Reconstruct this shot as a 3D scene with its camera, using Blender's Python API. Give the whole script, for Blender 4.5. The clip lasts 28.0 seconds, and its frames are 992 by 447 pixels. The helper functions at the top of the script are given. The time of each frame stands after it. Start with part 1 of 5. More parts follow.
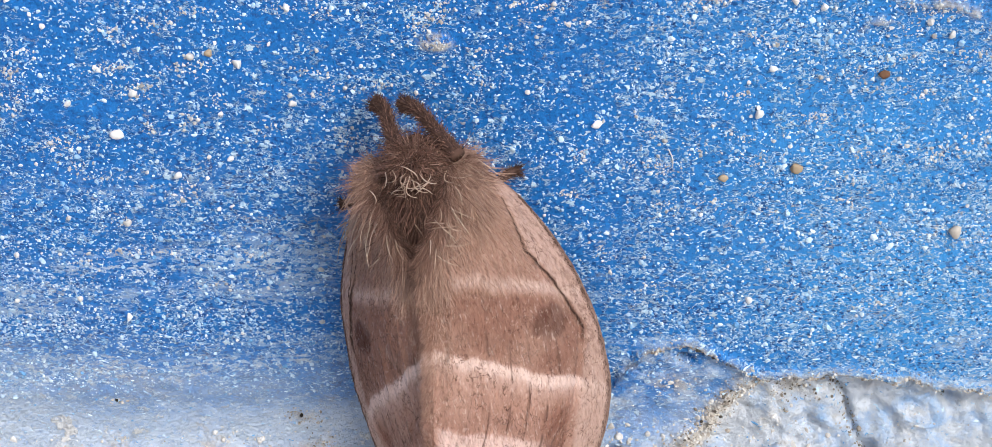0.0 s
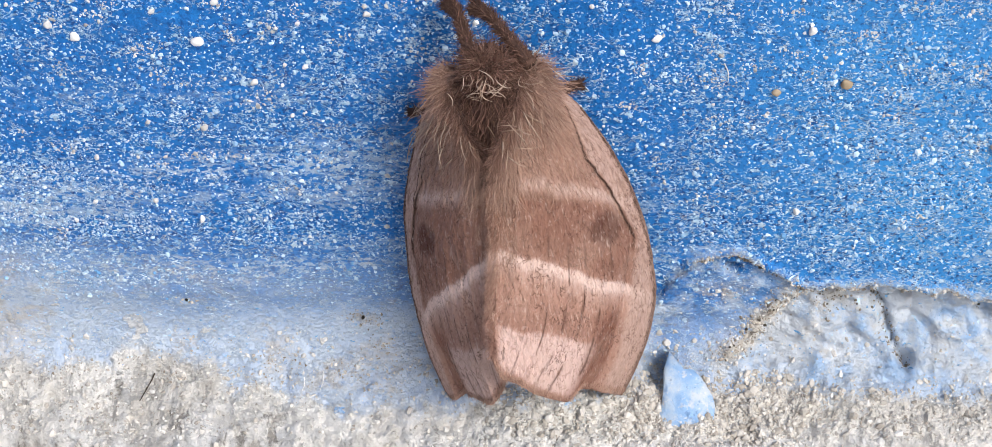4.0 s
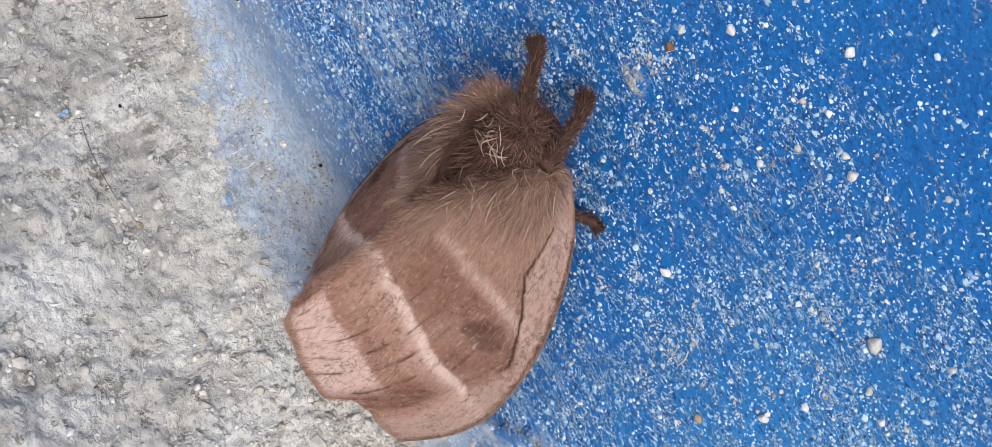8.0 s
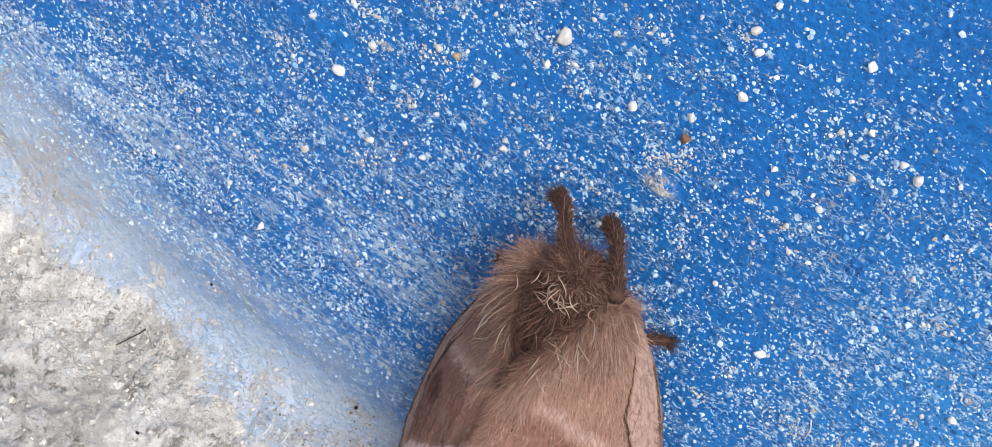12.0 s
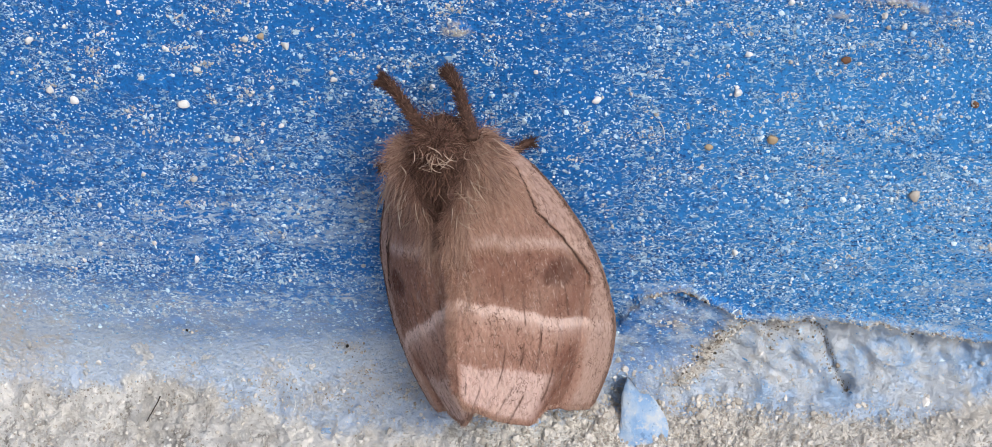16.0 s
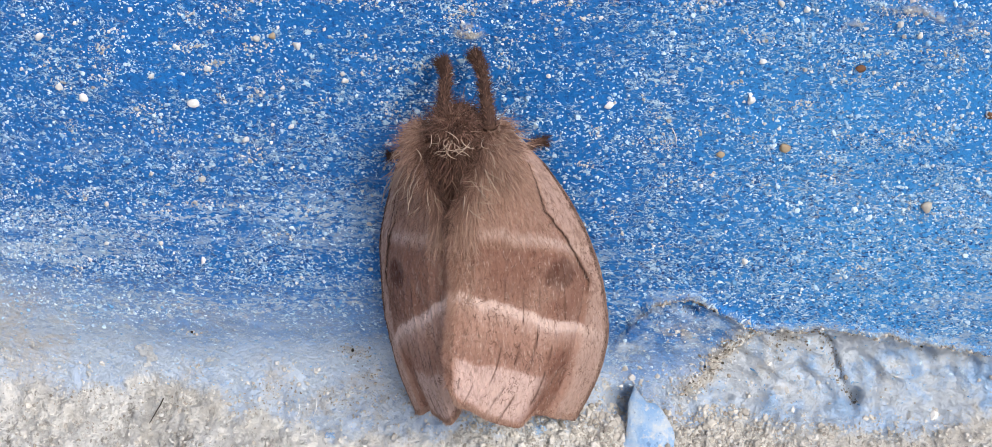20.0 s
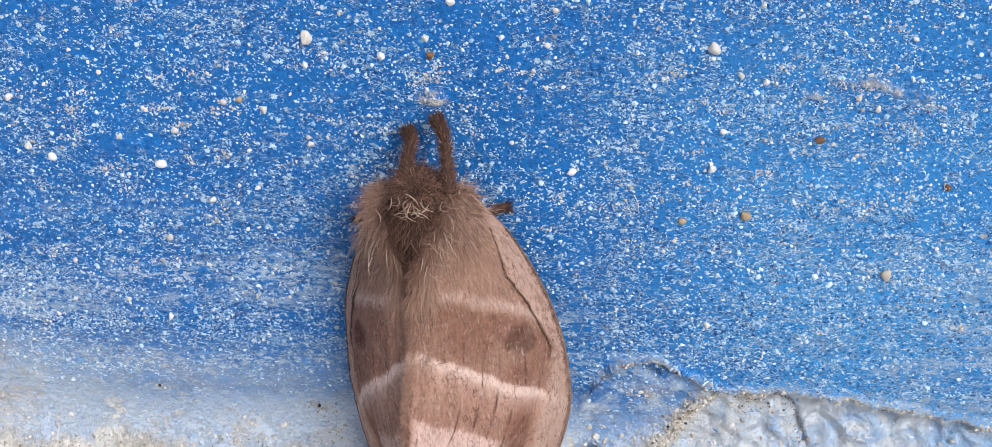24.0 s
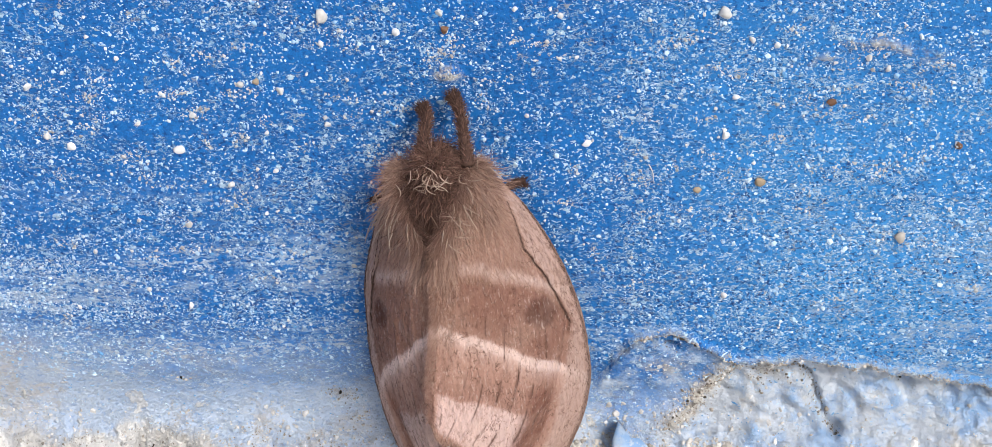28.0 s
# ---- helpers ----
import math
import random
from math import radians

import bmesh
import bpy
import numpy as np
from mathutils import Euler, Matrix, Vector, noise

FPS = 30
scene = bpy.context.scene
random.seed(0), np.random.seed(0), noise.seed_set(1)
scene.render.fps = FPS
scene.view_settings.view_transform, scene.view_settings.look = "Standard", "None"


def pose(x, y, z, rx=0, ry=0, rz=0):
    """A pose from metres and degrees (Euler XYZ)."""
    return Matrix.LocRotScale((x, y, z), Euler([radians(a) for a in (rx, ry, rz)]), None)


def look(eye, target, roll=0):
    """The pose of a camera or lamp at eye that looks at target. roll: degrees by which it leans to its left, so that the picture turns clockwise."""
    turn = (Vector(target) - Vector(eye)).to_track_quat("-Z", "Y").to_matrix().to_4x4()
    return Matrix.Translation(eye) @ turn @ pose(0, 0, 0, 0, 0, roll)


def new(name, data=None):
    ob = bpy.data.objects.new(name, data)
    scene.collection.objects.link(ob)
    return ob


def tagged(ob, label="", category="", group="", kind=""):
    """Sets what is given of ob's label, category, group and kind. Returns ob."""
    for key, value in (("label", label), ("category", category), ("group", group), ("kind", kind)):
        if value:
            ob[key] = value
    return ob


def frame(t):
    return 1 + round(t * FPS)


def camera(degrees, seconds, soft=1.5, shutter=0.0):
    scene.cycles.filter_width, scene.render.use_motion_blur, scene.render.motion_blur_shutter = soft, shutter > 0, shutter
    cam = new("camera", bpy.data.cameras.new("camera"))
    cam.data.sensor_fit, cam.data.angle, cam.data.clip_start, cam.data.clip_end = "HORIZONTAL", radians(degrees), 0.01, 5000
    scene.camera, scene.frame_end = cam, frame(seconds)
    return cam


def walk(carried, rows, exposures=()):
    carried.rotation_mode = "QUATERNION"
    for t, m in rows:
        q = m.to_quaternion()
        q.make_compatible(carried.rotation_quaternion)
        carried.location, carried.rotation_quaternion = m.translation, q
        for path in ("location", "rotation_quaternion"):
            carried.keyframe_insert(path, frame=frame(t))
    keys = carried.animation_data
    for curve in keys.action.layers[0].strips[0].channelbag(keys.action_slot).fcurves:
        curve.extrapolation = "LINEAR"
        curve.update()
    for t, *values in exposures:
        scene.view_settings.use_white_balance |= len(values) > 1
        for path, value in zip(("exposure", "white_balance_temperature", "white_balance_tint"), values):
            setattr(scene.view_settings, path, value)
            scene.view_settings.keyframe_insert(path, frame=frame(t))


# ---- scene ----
cam = camera(28.468, 28.0, soft=0.8)
walk(cam, [
    (0, pose(0.02105, -0.16870, 0.18797, 50.349, 3.925, 2.915)),
    (0.5, pose(0.01607, -0.17524, 0.18658, 50.396, 3.612, 2.861)),
    (1, pose(0.01576, -0.17776, 0.18663, 49.929, 4.064, 2.878)),
    (1.5, pose(0.01474, -0.17588, 0.18943, 49.999, 3.879, 2.771)),
    (2, pose(0.01501, -0.17808, 0.18816, 50.356, 3.963, 2.914)),
    (2.5, pose(0.01340, -0.18070, 0.18831, 49.955, 4.110, 2.391)),
    (4.5, pose(0.01742, -0.17834, 0.19211, 48.723, 2.453, 5.719)),
    (5, pose(0.01991, -0.17162, 0.19187, 47.295, -3.478, 15.563)),
    (5.5, pose(0.02618, -0.15472, 0.20331, 39.360, -12.670, 32.588)),
    (6, pose(0.03214, -0.13274, 0.21854, 33.347, -17.038, 45.494)),
    (6.5, pose(0.04289, -0.12649, 0.21493, 33.228, -17.268, 51.979)),
    (7, pose(0.04360, -0.12858, 0.20879, 34.100, -18.377, 51.400)),
    (7.5, pose(0.04882, -0.13504, 0.19889, 32.833, -22.360, 52.372)),
    (8, pose(0.04149, -0.12688, 0.20764, 30.329, -25.729, 55.438)),
    (8.5, pose(0.03682, -0.12372, 0.20039, 29.402, -26.785, 56.537)),
    (9, pose(0.03314, -0.12262, 0.20263, 30.446, -26.522, 55.404)),
    (9.5, pose(0.03442, -0.12438, 0.20184, 30.544, -27.025, 55.292)),
    (10, pose(0.03445, -0.12774, 0.19569, 32.161, -26.079, 53.751)),
    (10.5, pose(0.03187, -0.13059, 0.19358, 36.174, -23.466, 47.954)),
    (11, pose(0.03423, -0.13281, 0.19391, 38.917, -21.152, 42.498)),
    (11.5, pose(0.02768, -0.13623, 0.19324, 43.373, -18.249, 36.819)),
    (12, pose(0.02926, -0.14240, 0.19405, 45.073, -15.964, 32.882)),
    (12.5, pose(0.03206, -0.14807, 0.19383, 47.355, -10.495, 25.305)),
    (13, pose(0.02794, -0.15669, 0.19034, 48.320, -5.703, 20.016)),
    (13.5, pose(0.03529, -0.15741, 0.18724, 49.488, -1.683, 14.668)),
    (15.5, pose(0.03399, -0.19103, 0.21110, 47.831, 5.641, 5.514)),
    (16, pose(0.03528, -0.18888, 0.21196, 48.096, 5.454, 5.676)),
    (16.5, pose(0.03799, -0.18808, 0.20771, 48.005, 5.212, 5.816)),
    (17, pose(0.03348, -0.18659, 0.20634, 47.908, 4.270, 5.635)),
    (17.5, pose(0.03229, -0.18409, 0.20348, 47.930, 4.000, 5.854)),
    (18, pose(0.03115, -0.18363, 0.20666, 48.288, 3.935, 6.150)),
    (18.5, pose(0.03333, -0.18250, 0.21475, 48.135, 4.432, 6.456)),
    (19, pose(0.03178, -0.18820, 0.21243, 48.710, 4.138, 6.040)),
    (19.5, pose(0.03132, -0.18901, 0.21070, 48.505, 4.333, 6.159)),
    (20, pose(0.03348, -0.18911, 0.20997, 48.654, 4.721, 6.198)),
    (20.5, pose(0.03307, -0.18894, 0.20632, 48.395, 4.461, 5.981)),
    (21, pose(0.03160, -0.18853, 0.20630, 48.379, 4.132, 5.772)),
    (21.5, pose(0.03065, -0.18522, 0.20632, 48.649, 3.969, 6.219)),
    (23.5, pose(0.03816, -0.18611, 0.21240, 48.440, 4.065, 6.835)),
    (24, pose(0.03828, -0.18614, 0.21578, 49.101, 4.218, 6.642)),
    (24.5, pose(0.03826, -0.18794, 0.21647, 49.375, 4.411, 6.787)),
    (25, pose(0.03398, -0.18894, 0.21651, 50.020, 4.640, 6.715)),
    (25.5, pose(0.03405, -0.19029, 0.20976, 49.555, 5.013, 6.213)),
    (26, pose(0.03179, -0.19085, 0.20635, 49.427, 5.238, 5.712)),
    (26.5, pose(0.03456, -0.19134, 0.20604, 49.533, 5.110, 5.430)),
    (27, pose(0.03569, -0.19266, 0.20743, 49.845, 5.209, 5.296)),
    (27.5, pose(0.03230, -0.18984, 0.20933, 49.949, 5.410, 5.553)),
    (28, pose(0.03497, -0.19455, 0.21049, 50.425, 5.352, 5.230)),
], exposures=[(0, 0.30), (1, 0.27), (2.5, 0.30), (5, 0.21), (6, 0.07), (7.5, -0.03), (8.5, -0.07), (10, 0.09), (11, 0.10), (12, 0.2), (13.5, 0.32), (15.5, -0.05), (16, 0.0), (17, -0.12), (18, 0.31), (20, 0.13), (21, 0.18), (25, 0.14), (26, 0.19), (27, 0.12), (28, 0.22)])

# ---------------------------------------------------------------- light
SUN_TO = Vector((0.52, -0.62, 0.75)).normalized()
world = bpy.data.worlds.new("overcast_sky")
scene.world = world
world.use_nodes = True
wn = world.node_tree.nodes
sky = wn.new("ShaderNodeTexSky")
sky.sky_type = "NISHITA"
sky.sun_disc = False
sky.sun_elevation = math.asin(SUN_TO.z)
sky.sun_rotation = math.atan2(SUN_TO.x, SUN_TO.y)
sky.dust_density = 4.0
sky.ozone_density = 1.0
wn["Background"].inputs["Strength"].default_value = 0.10
world.node_tree.links.new(sky.outputs["Color"], wn["Background"].inputs["Color"])
sun_lamp = new("sun", bpy.data.lights.new("sun", "SUN"))
sun_lamp.data.energy = 2.28
sun_lamp.data.angle = radians(20)
sun_lamp.data.color = (1.0, 0.985, 0.955)
sun_lamp.matrix_world = look((0.5, -0.7, 0.9), Vector((0.5, -0.7, 0.9)) - SUN_TO)

# ---------------------------------------------------------------- measures
# Plan lengths are in units of 0.8 mm: x along the wall, y out of the wall (towards -y), z up from the paint line.
UNIT = 0.0008
RISE = 28.5
MOTH = (-3.0, -10.0, 20.0)
rng = np.random.default_rng(7)


def to_world(p):
    return (np.asarray(p, float) + (0.0, 0.0, RISE)) * UNIT


def to_moth(p):
    return (np.asarray(p, float) - MOTH) * UNIT


# ---------------------------------------------------------------- noise
TABLE = np.random.default_rng(3).random((256, 256))


def value_noise(x, y, seed=0):
    x, y = np.asarray(x, float) + 17.3 * seed + 1000, np.asarray(y, float) + 31.7 * seed + 1000
    i, j = np.floor(x).astype(int), np.floor(y).astype(int)
    a, b = x - i, y - j
    a, b = a * a * (3 - 2 * a), b * b * (3 - 2 * b)
    i0, i1, j0, j1 = i & 255, (i + 1) & 255, j & 255, (j + 1) & 255
    return (TABLE[i0, j0] * (1 - a) + TABLE[i1, j0] * a) * (1 - b) + (TABLE[i0, j1] * (1 - a) + TABLE[i1, j1] * a) * b - 0.5


def fractal(x, y, octaves=4, seed=0):
    total, size = 0.0, 1.0
    for n in range(octaves):
        total = total + size * value_noise(x * 2.03**n, y * 2.03**n, seed + n)
        size *= 0.5
    return total


def step(x, a, b):
    w = np.clip((x - a) / (b - a), 0, 1)
    return w * w * (3 - 2 * w)


def curve(stations, n):
    """Smooth points through stations of (t, x, y, z), at n even steps of t."""
    a = np.array(stations, float)
    t = np.linspace(a[0, 0], a[-1, 0], n)
    slope = np.gradient(a[:, 1:], a[:, 0], axis=0)
    k = np.clip(np.searchsorted(a[:, 0], t, side="right") - 1, 0, len(a) - 2)
    h = (a[k + 1, 0] - a[k, 0])[:, None]
    w = (t - a[k, 0])[:, None] / h
    p, q, m, o = a[k, 1:], a[k + 1, 1:], slope[k] * h, slope[k + 1] * h
    return (2 * w**3 - 3 * w**2 + 1) * p + (w**3 - 2 * w**2 + w) * m + (3 * w**2 - 2 * w**3) * q + (w**3 - w**2) * o


WING_RIGHT = (
    ((0, 1.8, -14, 55), (0.15, 0.0, -19.8, 51.5), (0.32, -3.2, -23.3, 45.8), (0.55, -4.6, -24, 33), (0.78, -6.2, -26.2, 21.6), (1, -6.2, -29.6, 15.9)),
    ((0, 0.5, -7, 50), (0.1, 4.4, -5, 45.5), (0.2, 8.2, -4, 39.7), (0.35, 12.6, -4, 30.5), (0.5, 15.2, -4, 21), (0.65, 16.5, -4, 10),
     (0.8, 16.1, -4, -1), (0.91, 13.6, -4.2, -9.5), (1, 9.6, -5.5, -16.9)),
    ((0, -6.2, -29.6, 15.9), (0.12, -5.5, -30.0, 12.8), (0.3, -3.4, -28.9, 9.9), (0.5, -0.2, -26.5, 4.6), (0.64, 3.4, -22.4, -1.0), (0.74, 5.1, -16.6, -4.8),
     (0.86, 7.4, -10.9, -11.0), (1, 9.6, -5.5, -16.9)),
    2.2)
WING_LEFT = (
    ((0, -8.2, -14, 54), (0.15, -6.8, -18.6, 50.5), (0.32, -4.4, -22.2, 45.6), (0.55, -4.8, -22.8, 32.5), (0.78, -5.6, -22.8, 17), (1, -5.7, -21.6, 4.4)),
    ((0, -8, -7, 50), (0.1, -12.4, -5, 45.5), (0.2, -15.2, -4, 39.5), (0.35, -18.6, -4, 30), (0.5, -20.4, -4, 20.6), (0.65, -21.4, -4, 9),
     (0.8, -21.2, -4, -2), (0.91, -20, -4.2, -10), (1, -18.2, -4.6, -17)),
    ((0, -5.7, -21.6, 4.4), (0.2, -6.9, -21.2, 0.8), (0.36, -8.9, -20.4, -2.7), (0.55, -12, -15, -6.6), (0.68, -14.6, -10, -11),
     (0.84, -16.9, -6.6, -15.4), (1, -18.2, -4.6, -17)),
    1.8)


def wing_grid(shape, nu, nv):
    """Points of a roof-like wing, nv rows from shoulder to tail by nu columns from ridge to front edge."""
    ridge, edge, tail, bulge = shape
    r, e, t = curve(ridge, nv)[:, None], curve(edge, nv)[:, None], curve(tail, nu)[None]
    u, v = np.linspace(0, 1, nu)[None, :, None], np.linspace(0, 1, nv)[:, None, None]
    p = r + (e - r) * u
    p = p + (t - p[-1:]) * (v**3)
    side = np.sign(e[len(e) // 2, 0, 0] - r[len(r) // 2, 0, 0])
    lift = bulge * np.sin(np.pi * u**0.8) * (1 - v**4) * np.minimum(1, 0.4 + 2 * v)
    return p + lift * np.array([0.6 * side, -0.8, 0.0])


# ---------------------------------------------------------------- materials
def material(name):
    mat = bpy.data.materials.new(name)
    mat.use_nodes = True
    return mat, mat.node_tree.nodes, mat.node_tree.links, mat.node_tree.nodes["Principled BSDF"]


class Graph:
    """Short calls for the nodes of one material."""

    def __init__(self, name):
        self.mat, self.nodes, self.links, self.shader = material(name)
        self.where = self.nodes.new("ShaderNodeTexCoord").outputs["Object"]

    def put(self, socket, value):
        if hasattr(value, "is_linked"):
            self.links.new(value, socket)
        else:
            socket.default_value = value
        return self

    def math(self, kind, a, b=0.0, clamp=False):
        n = self.nodes.new("ShaderNodeMath")
        n.operation, n.use_clamp = kind, clamp
        self.put(n.inputs[0], a).put(n.inputs[1], b)
        return n.outputs[0]

    def ramp(self, x, a, b, low=0.0, high=1.0):
        n = self.nodes.new("ShaderNodeMapRange")
        n.interpolation_type = "SMOOTHSTEP"
        self.put(n.inputs["Value"], x)
        for key, v in (("From Min", a), ("From Max", b), ("To Min", low), ("To Max", high)):
            self.put(n.inputs[key], v)
        return n.outputs["Result"]

    def mix(self, fac, a, b):
        n = self.nodes.new("ShaderNodeMix")
        n.data_type = "RGBA"
        self.put(n.inputs["Factor"], fac)
        for key, v in (("A", a), ("B", b)):
            socket = [s for s in n.inputs if s.name == key and s.type == "RGBA"][0]
            self.put(socket, v if hasattr(v, "is_linked") else (*v, 1.0))
        return [s for s in n.outputs if s.type == "RGBA"][0]

    def stretch(self, sx, sy, sz):
        n = self.nodes.new("ShaderNodeMapping")
        self.put(n.inputs["Vector"], self.where)
        n.inputs["Scale"].default_value = (sx, sy, sz)
        return n.outputs["Vector"]

    def noise(self, scale, detail=3.0, rough=0.55, vector=None):
        n = self.nodes.new("ShaderNodeTexNoise")
        self.put(n.inputs["Vector"], vector or self.where)
        n.inputs["Scale"].default_value, n.inputs["Detail"].default_value, n.inputs["Roughness"].default_value = scale, detail, rough
        return n.outputs["Fac"]

    def cells(self, scale, vector=None):
        n = self.nodes.new("ShaderNodeTexVoronoi")
        self.put(n.inputs["Vector"], vector or self.where)
        n.inputs["Scale"].default_value = scale
        split = self.nodes.new("ShaderNodeSeparateColor")
        self.links.new(n.outputs["Color"], split.inputs[0])
        return n.outputs["Distance"], split.outputs[0], split.outputs[1]

    def warp(self, scale, amount, vector=None):
        """The place, pushed about by a small noise, for ragged outlines."""
        n = self.nodes.new("ShaderNodeTexNoise")
        self.put(n.inputs["Vector"], vector or self.where)
        n.inputs["Scale"].default_value, n.inputs["Detail"].default_value = scale, 2.0
        m = self.nodes.new("ShaderNodeVectorMath")
        m.operation = "MULTIPLY_ADD"
        self.put(m.inputs[0], n.outputs["Color"])
        m.inputs[1].default_value = (2 * amount,) * 3
        self.put(m.inputs[2], vector or self.where)
        return m.outputs[0]

    def attribute(self, name):
        n = self.nodes.new("ShaderNodeAttribute")
        n.attribute_name = name
        return n

    def random(self, island=True):
        if island:
            return self.nodes.new("ShaderNodeNewGeometry").outputs["Random Per Island"]
        return self.nodes.new("ShaderNodeObjectInfo").outputs["Random"]

    def done(self, color, rough=0.8, height=None, depth=0.0002, strength=0.6, sheen=0.0, specular=0.3):
        self.put(self.shader.inputs["Base Color"], color if hasattr(color, "is_linked") else (*color, 1.0))
        self.put(self.shader.inputs["Roughness"], rough)
        self.shader.inputs["Specular IOR Level"].default_value = specular
        self.shader.inputs["Sheen Weight"].default_value = sheen
        if height is not None:
            n = self.nodes.new("ShaderNodeBump")
            n.inputs["Distance"].default_value, n.inputs["Strength"].default_value = depth, strength
            self.put(n.inputs["Height"], height)
            self.links.new(n.outputs["Normal"], self.shader.inputs["Normal"])
        return self.mat


def masonry():
    """Blue paint over cement plaster: sand caught in the paint, dust near the foot, bare cement on the ground."""
    g = Graph("blue_paint_on_cement")
    run = g.attribute("run").outputs["Fac"]
    broken = g.attribute("broken").outputs["Fac"]
    crumbly = g.attribute("crumbly").outputs["Fac"]
    flat = g.stretch(0.8, 1.0, 1.0)
    streak = g.stretch(0.2, 1.0, 1.0)
    ragged = g.warp(3000, 0.00042, flat)
    curly = g.warp(1300, 0.00060, g.stretch(0.55, 1.0, 1.0))
    # paint
    blue = g.mix(g.noise(90, 3), (0.005, 0.122, 0.43), (0.009, 0.186, 0.58))
    blue = g.mix(g.math("MULTIPLY", g.ramp(g.noise(1700, 4, 0.65, flat), 0.50, 0.68), 0.42), blue, (0.030, 0.25, 0.68))
    blue = g.mix(g.math("MULTIPLY", g.ramp(g.noise(1300, 3, 0.6), 0.52, 0.70), 0.45), blue, (0.003, 0.050, 0.24))
    place = g.nodes.new("ShaderNodeSeparateXYZ")
    g.links.new(g.where, place.inputs[0])
    worn = g.math("MULTIPLY", g.ramp(place.outputs[0], 0.008, 0.050), g.ramp(place.outputs[2], 0.100, 0.070))
    worn = g.math("MULTIPLY", worn, g.ramp(g.noise(60, 5, 0.6, streak), 0.30, 0.62, 0.35, 1.0))
    blue = g.mix(g.math("MULTIPLY", worn, 0.85), blue, (0.050, 0.315, 0.73))
    # fine pale flecks, thick in drifts
    low = g.ramp(run, -0.050, 0.000)
    drift = g.math("ADD", g.noise(75, 3, 0.6, flat), g.math("MULTIPLY", g.noise(330, 3, 0.6, flat), 0.55))
    drift = g.ramp(g.math("ADD", drift, g.math("ADD", g.math("MULTIPLY", low, 0.10), g.math("MULTIPLY", worn, 0.07))), 0.52, 1.10)
    drift = g.math("MULTIPLY", drift, g.ramp(run, -0.082, -0.060, 0.3, 1.0))
    # navy between the flecks: the grains' small shadows, painted into the blue
    gap_shade = g.math("MULTIPLY", g.ramp(g.noise(2300, 3, 0.6, flat), 0.53, 0.62), g.math("ADD", 0.3, g.math("MULTIPLY", drift, 0.7)))
    blue = g.mix(gap_shade, blue, (0.002, 0.034, 0.18))
    d1, r1, k1 = g.cells(950, ragged)
    dots = g.math("MULTIPLY", g.math("LESS_THAN", r1, g.math("MULTIPLY", drift, 0.10)), g.ramp(d1, 0.40, 0.30))
    d2, r2, k2 = g.cells(1950, ragged)
    specks = g.math("MULTIPLY", g.math("LESS_THAN", r2, g.math("ADD", 0.02, g.math("MULTIPLY", drift, 0.13))), g.ramp(d2, 0.47, 0.37))
    d4, r4, _ = g.cells(3100, ragged)
    dust = g.math("MULTIPLY", g.math("LESS_THAN", r4, g.math("ADD", 0.03, g.math("MULTIPLY", drift, 0.13))), g.ramp(d4, 0.50, 0.38))
    wisps = g.math("SUBTRACT", 1.0, g.ramp(g.math("ABSOLUTE", g.math("SUBTRACT", g.noise(1300, 3, 0.6, curly), 0.5)), 0.012, 0.030))
    wisps = g.math("MULTIPLY", wisps, g.ramp(g.math("ADD", g.noise(420, 3, 0.6), g.math("MULTIPLY", drift, 0.30)), 0.58, 0.72))
    fleck = g.math("MAXIMUM", g.math("MAXIMUM", dots, g.math("MULTIPLY", specks, 0.9)), g.math("MAXIMUM", g.math("MULTIPLY", wisps, 0.85), g.math("MULTIPLY", dust, 0.7)))
    sand = g.mix(k2, (0.27, 0.47, 0.70), (0.62, 0.80, 0.95))
    sand = g.mix(g.math("MULTIPLY", g.math("LESS_THAN", k1, 0.05), 0.6), sand, (0.42, 0.34, 0.27))
    sand = g.mix(g.math("MULTIPLY", g.ramp(g.noise(260, 4, 0.6, flat), 0.54, 0.68), 0.40), sand, (0.52, 0.51, 0.49))
    paint = g.mix(fleck, blue, sand)
    # film of dust on the foot of the wall, streaked along it
    foot = g.math("ADD", run, g.math("MULTIPLY", g.math("SUBTRACT", g.noise(34, 4, 0.6, streak), 0.5), 0.036))
    foot = g.math("SUBTRACT", foot, g.ramp(place.outputs[0], 0.009, 0.016, 0.0, 0.0085))
    foot = g.math("ADD", foot, g.ramp(place.outputs[0], -0.050, -0.085, 0.0, 0.012))
    film = g.ramp(foot, -0.010, 0.0095, 0.0, 0.9)
    fine = g.noise(300, 5, 0.65, flat)
    film = g.math("MULTIPLY", film, g.ramp(fine, 0.30, 0.58, g.ramp(foot, -0.004, 0.008, 0.5, 0.9), 1.0))
    lines = g.math("MULTIPLY", g.math("MULTIPLY", g.ramp(run, -0.036, -0.022), g.ramp(place.outputs[0], -0.005, -0.022)), g.ramp(g.noise(85, 5, 0.65, g.stretch(0.14, 1.0, 1.0)), 0.48, 0.58, 0.0, 1.0))
    film = g.math("MAXIMUM", film, g.math("MULTIPLY", lines, g.ramp(g.noise(1500, 4, 0.7, g.stretch(0.5, 1.0, 1.0)), 0.49, 0.56)))
    drag = g.ramp(g.noise(120, 6, 0.7, g.stretch(0.16, 1.0, 1.0)), 0.50, 0.60)
    drag = g.math("MULTIPLY", g.math("MULTIPLY", drag, g.ramp(run, -0.030, -0.012)), g.ramp(g.noise(1100, 5, 0.75, g.stretch(0.5, 1.0, 1.0)), 0.44, 0.56))
    film = g.math("MAXIMUM", film, g.math("MULTIPLY", drag, 0.85))
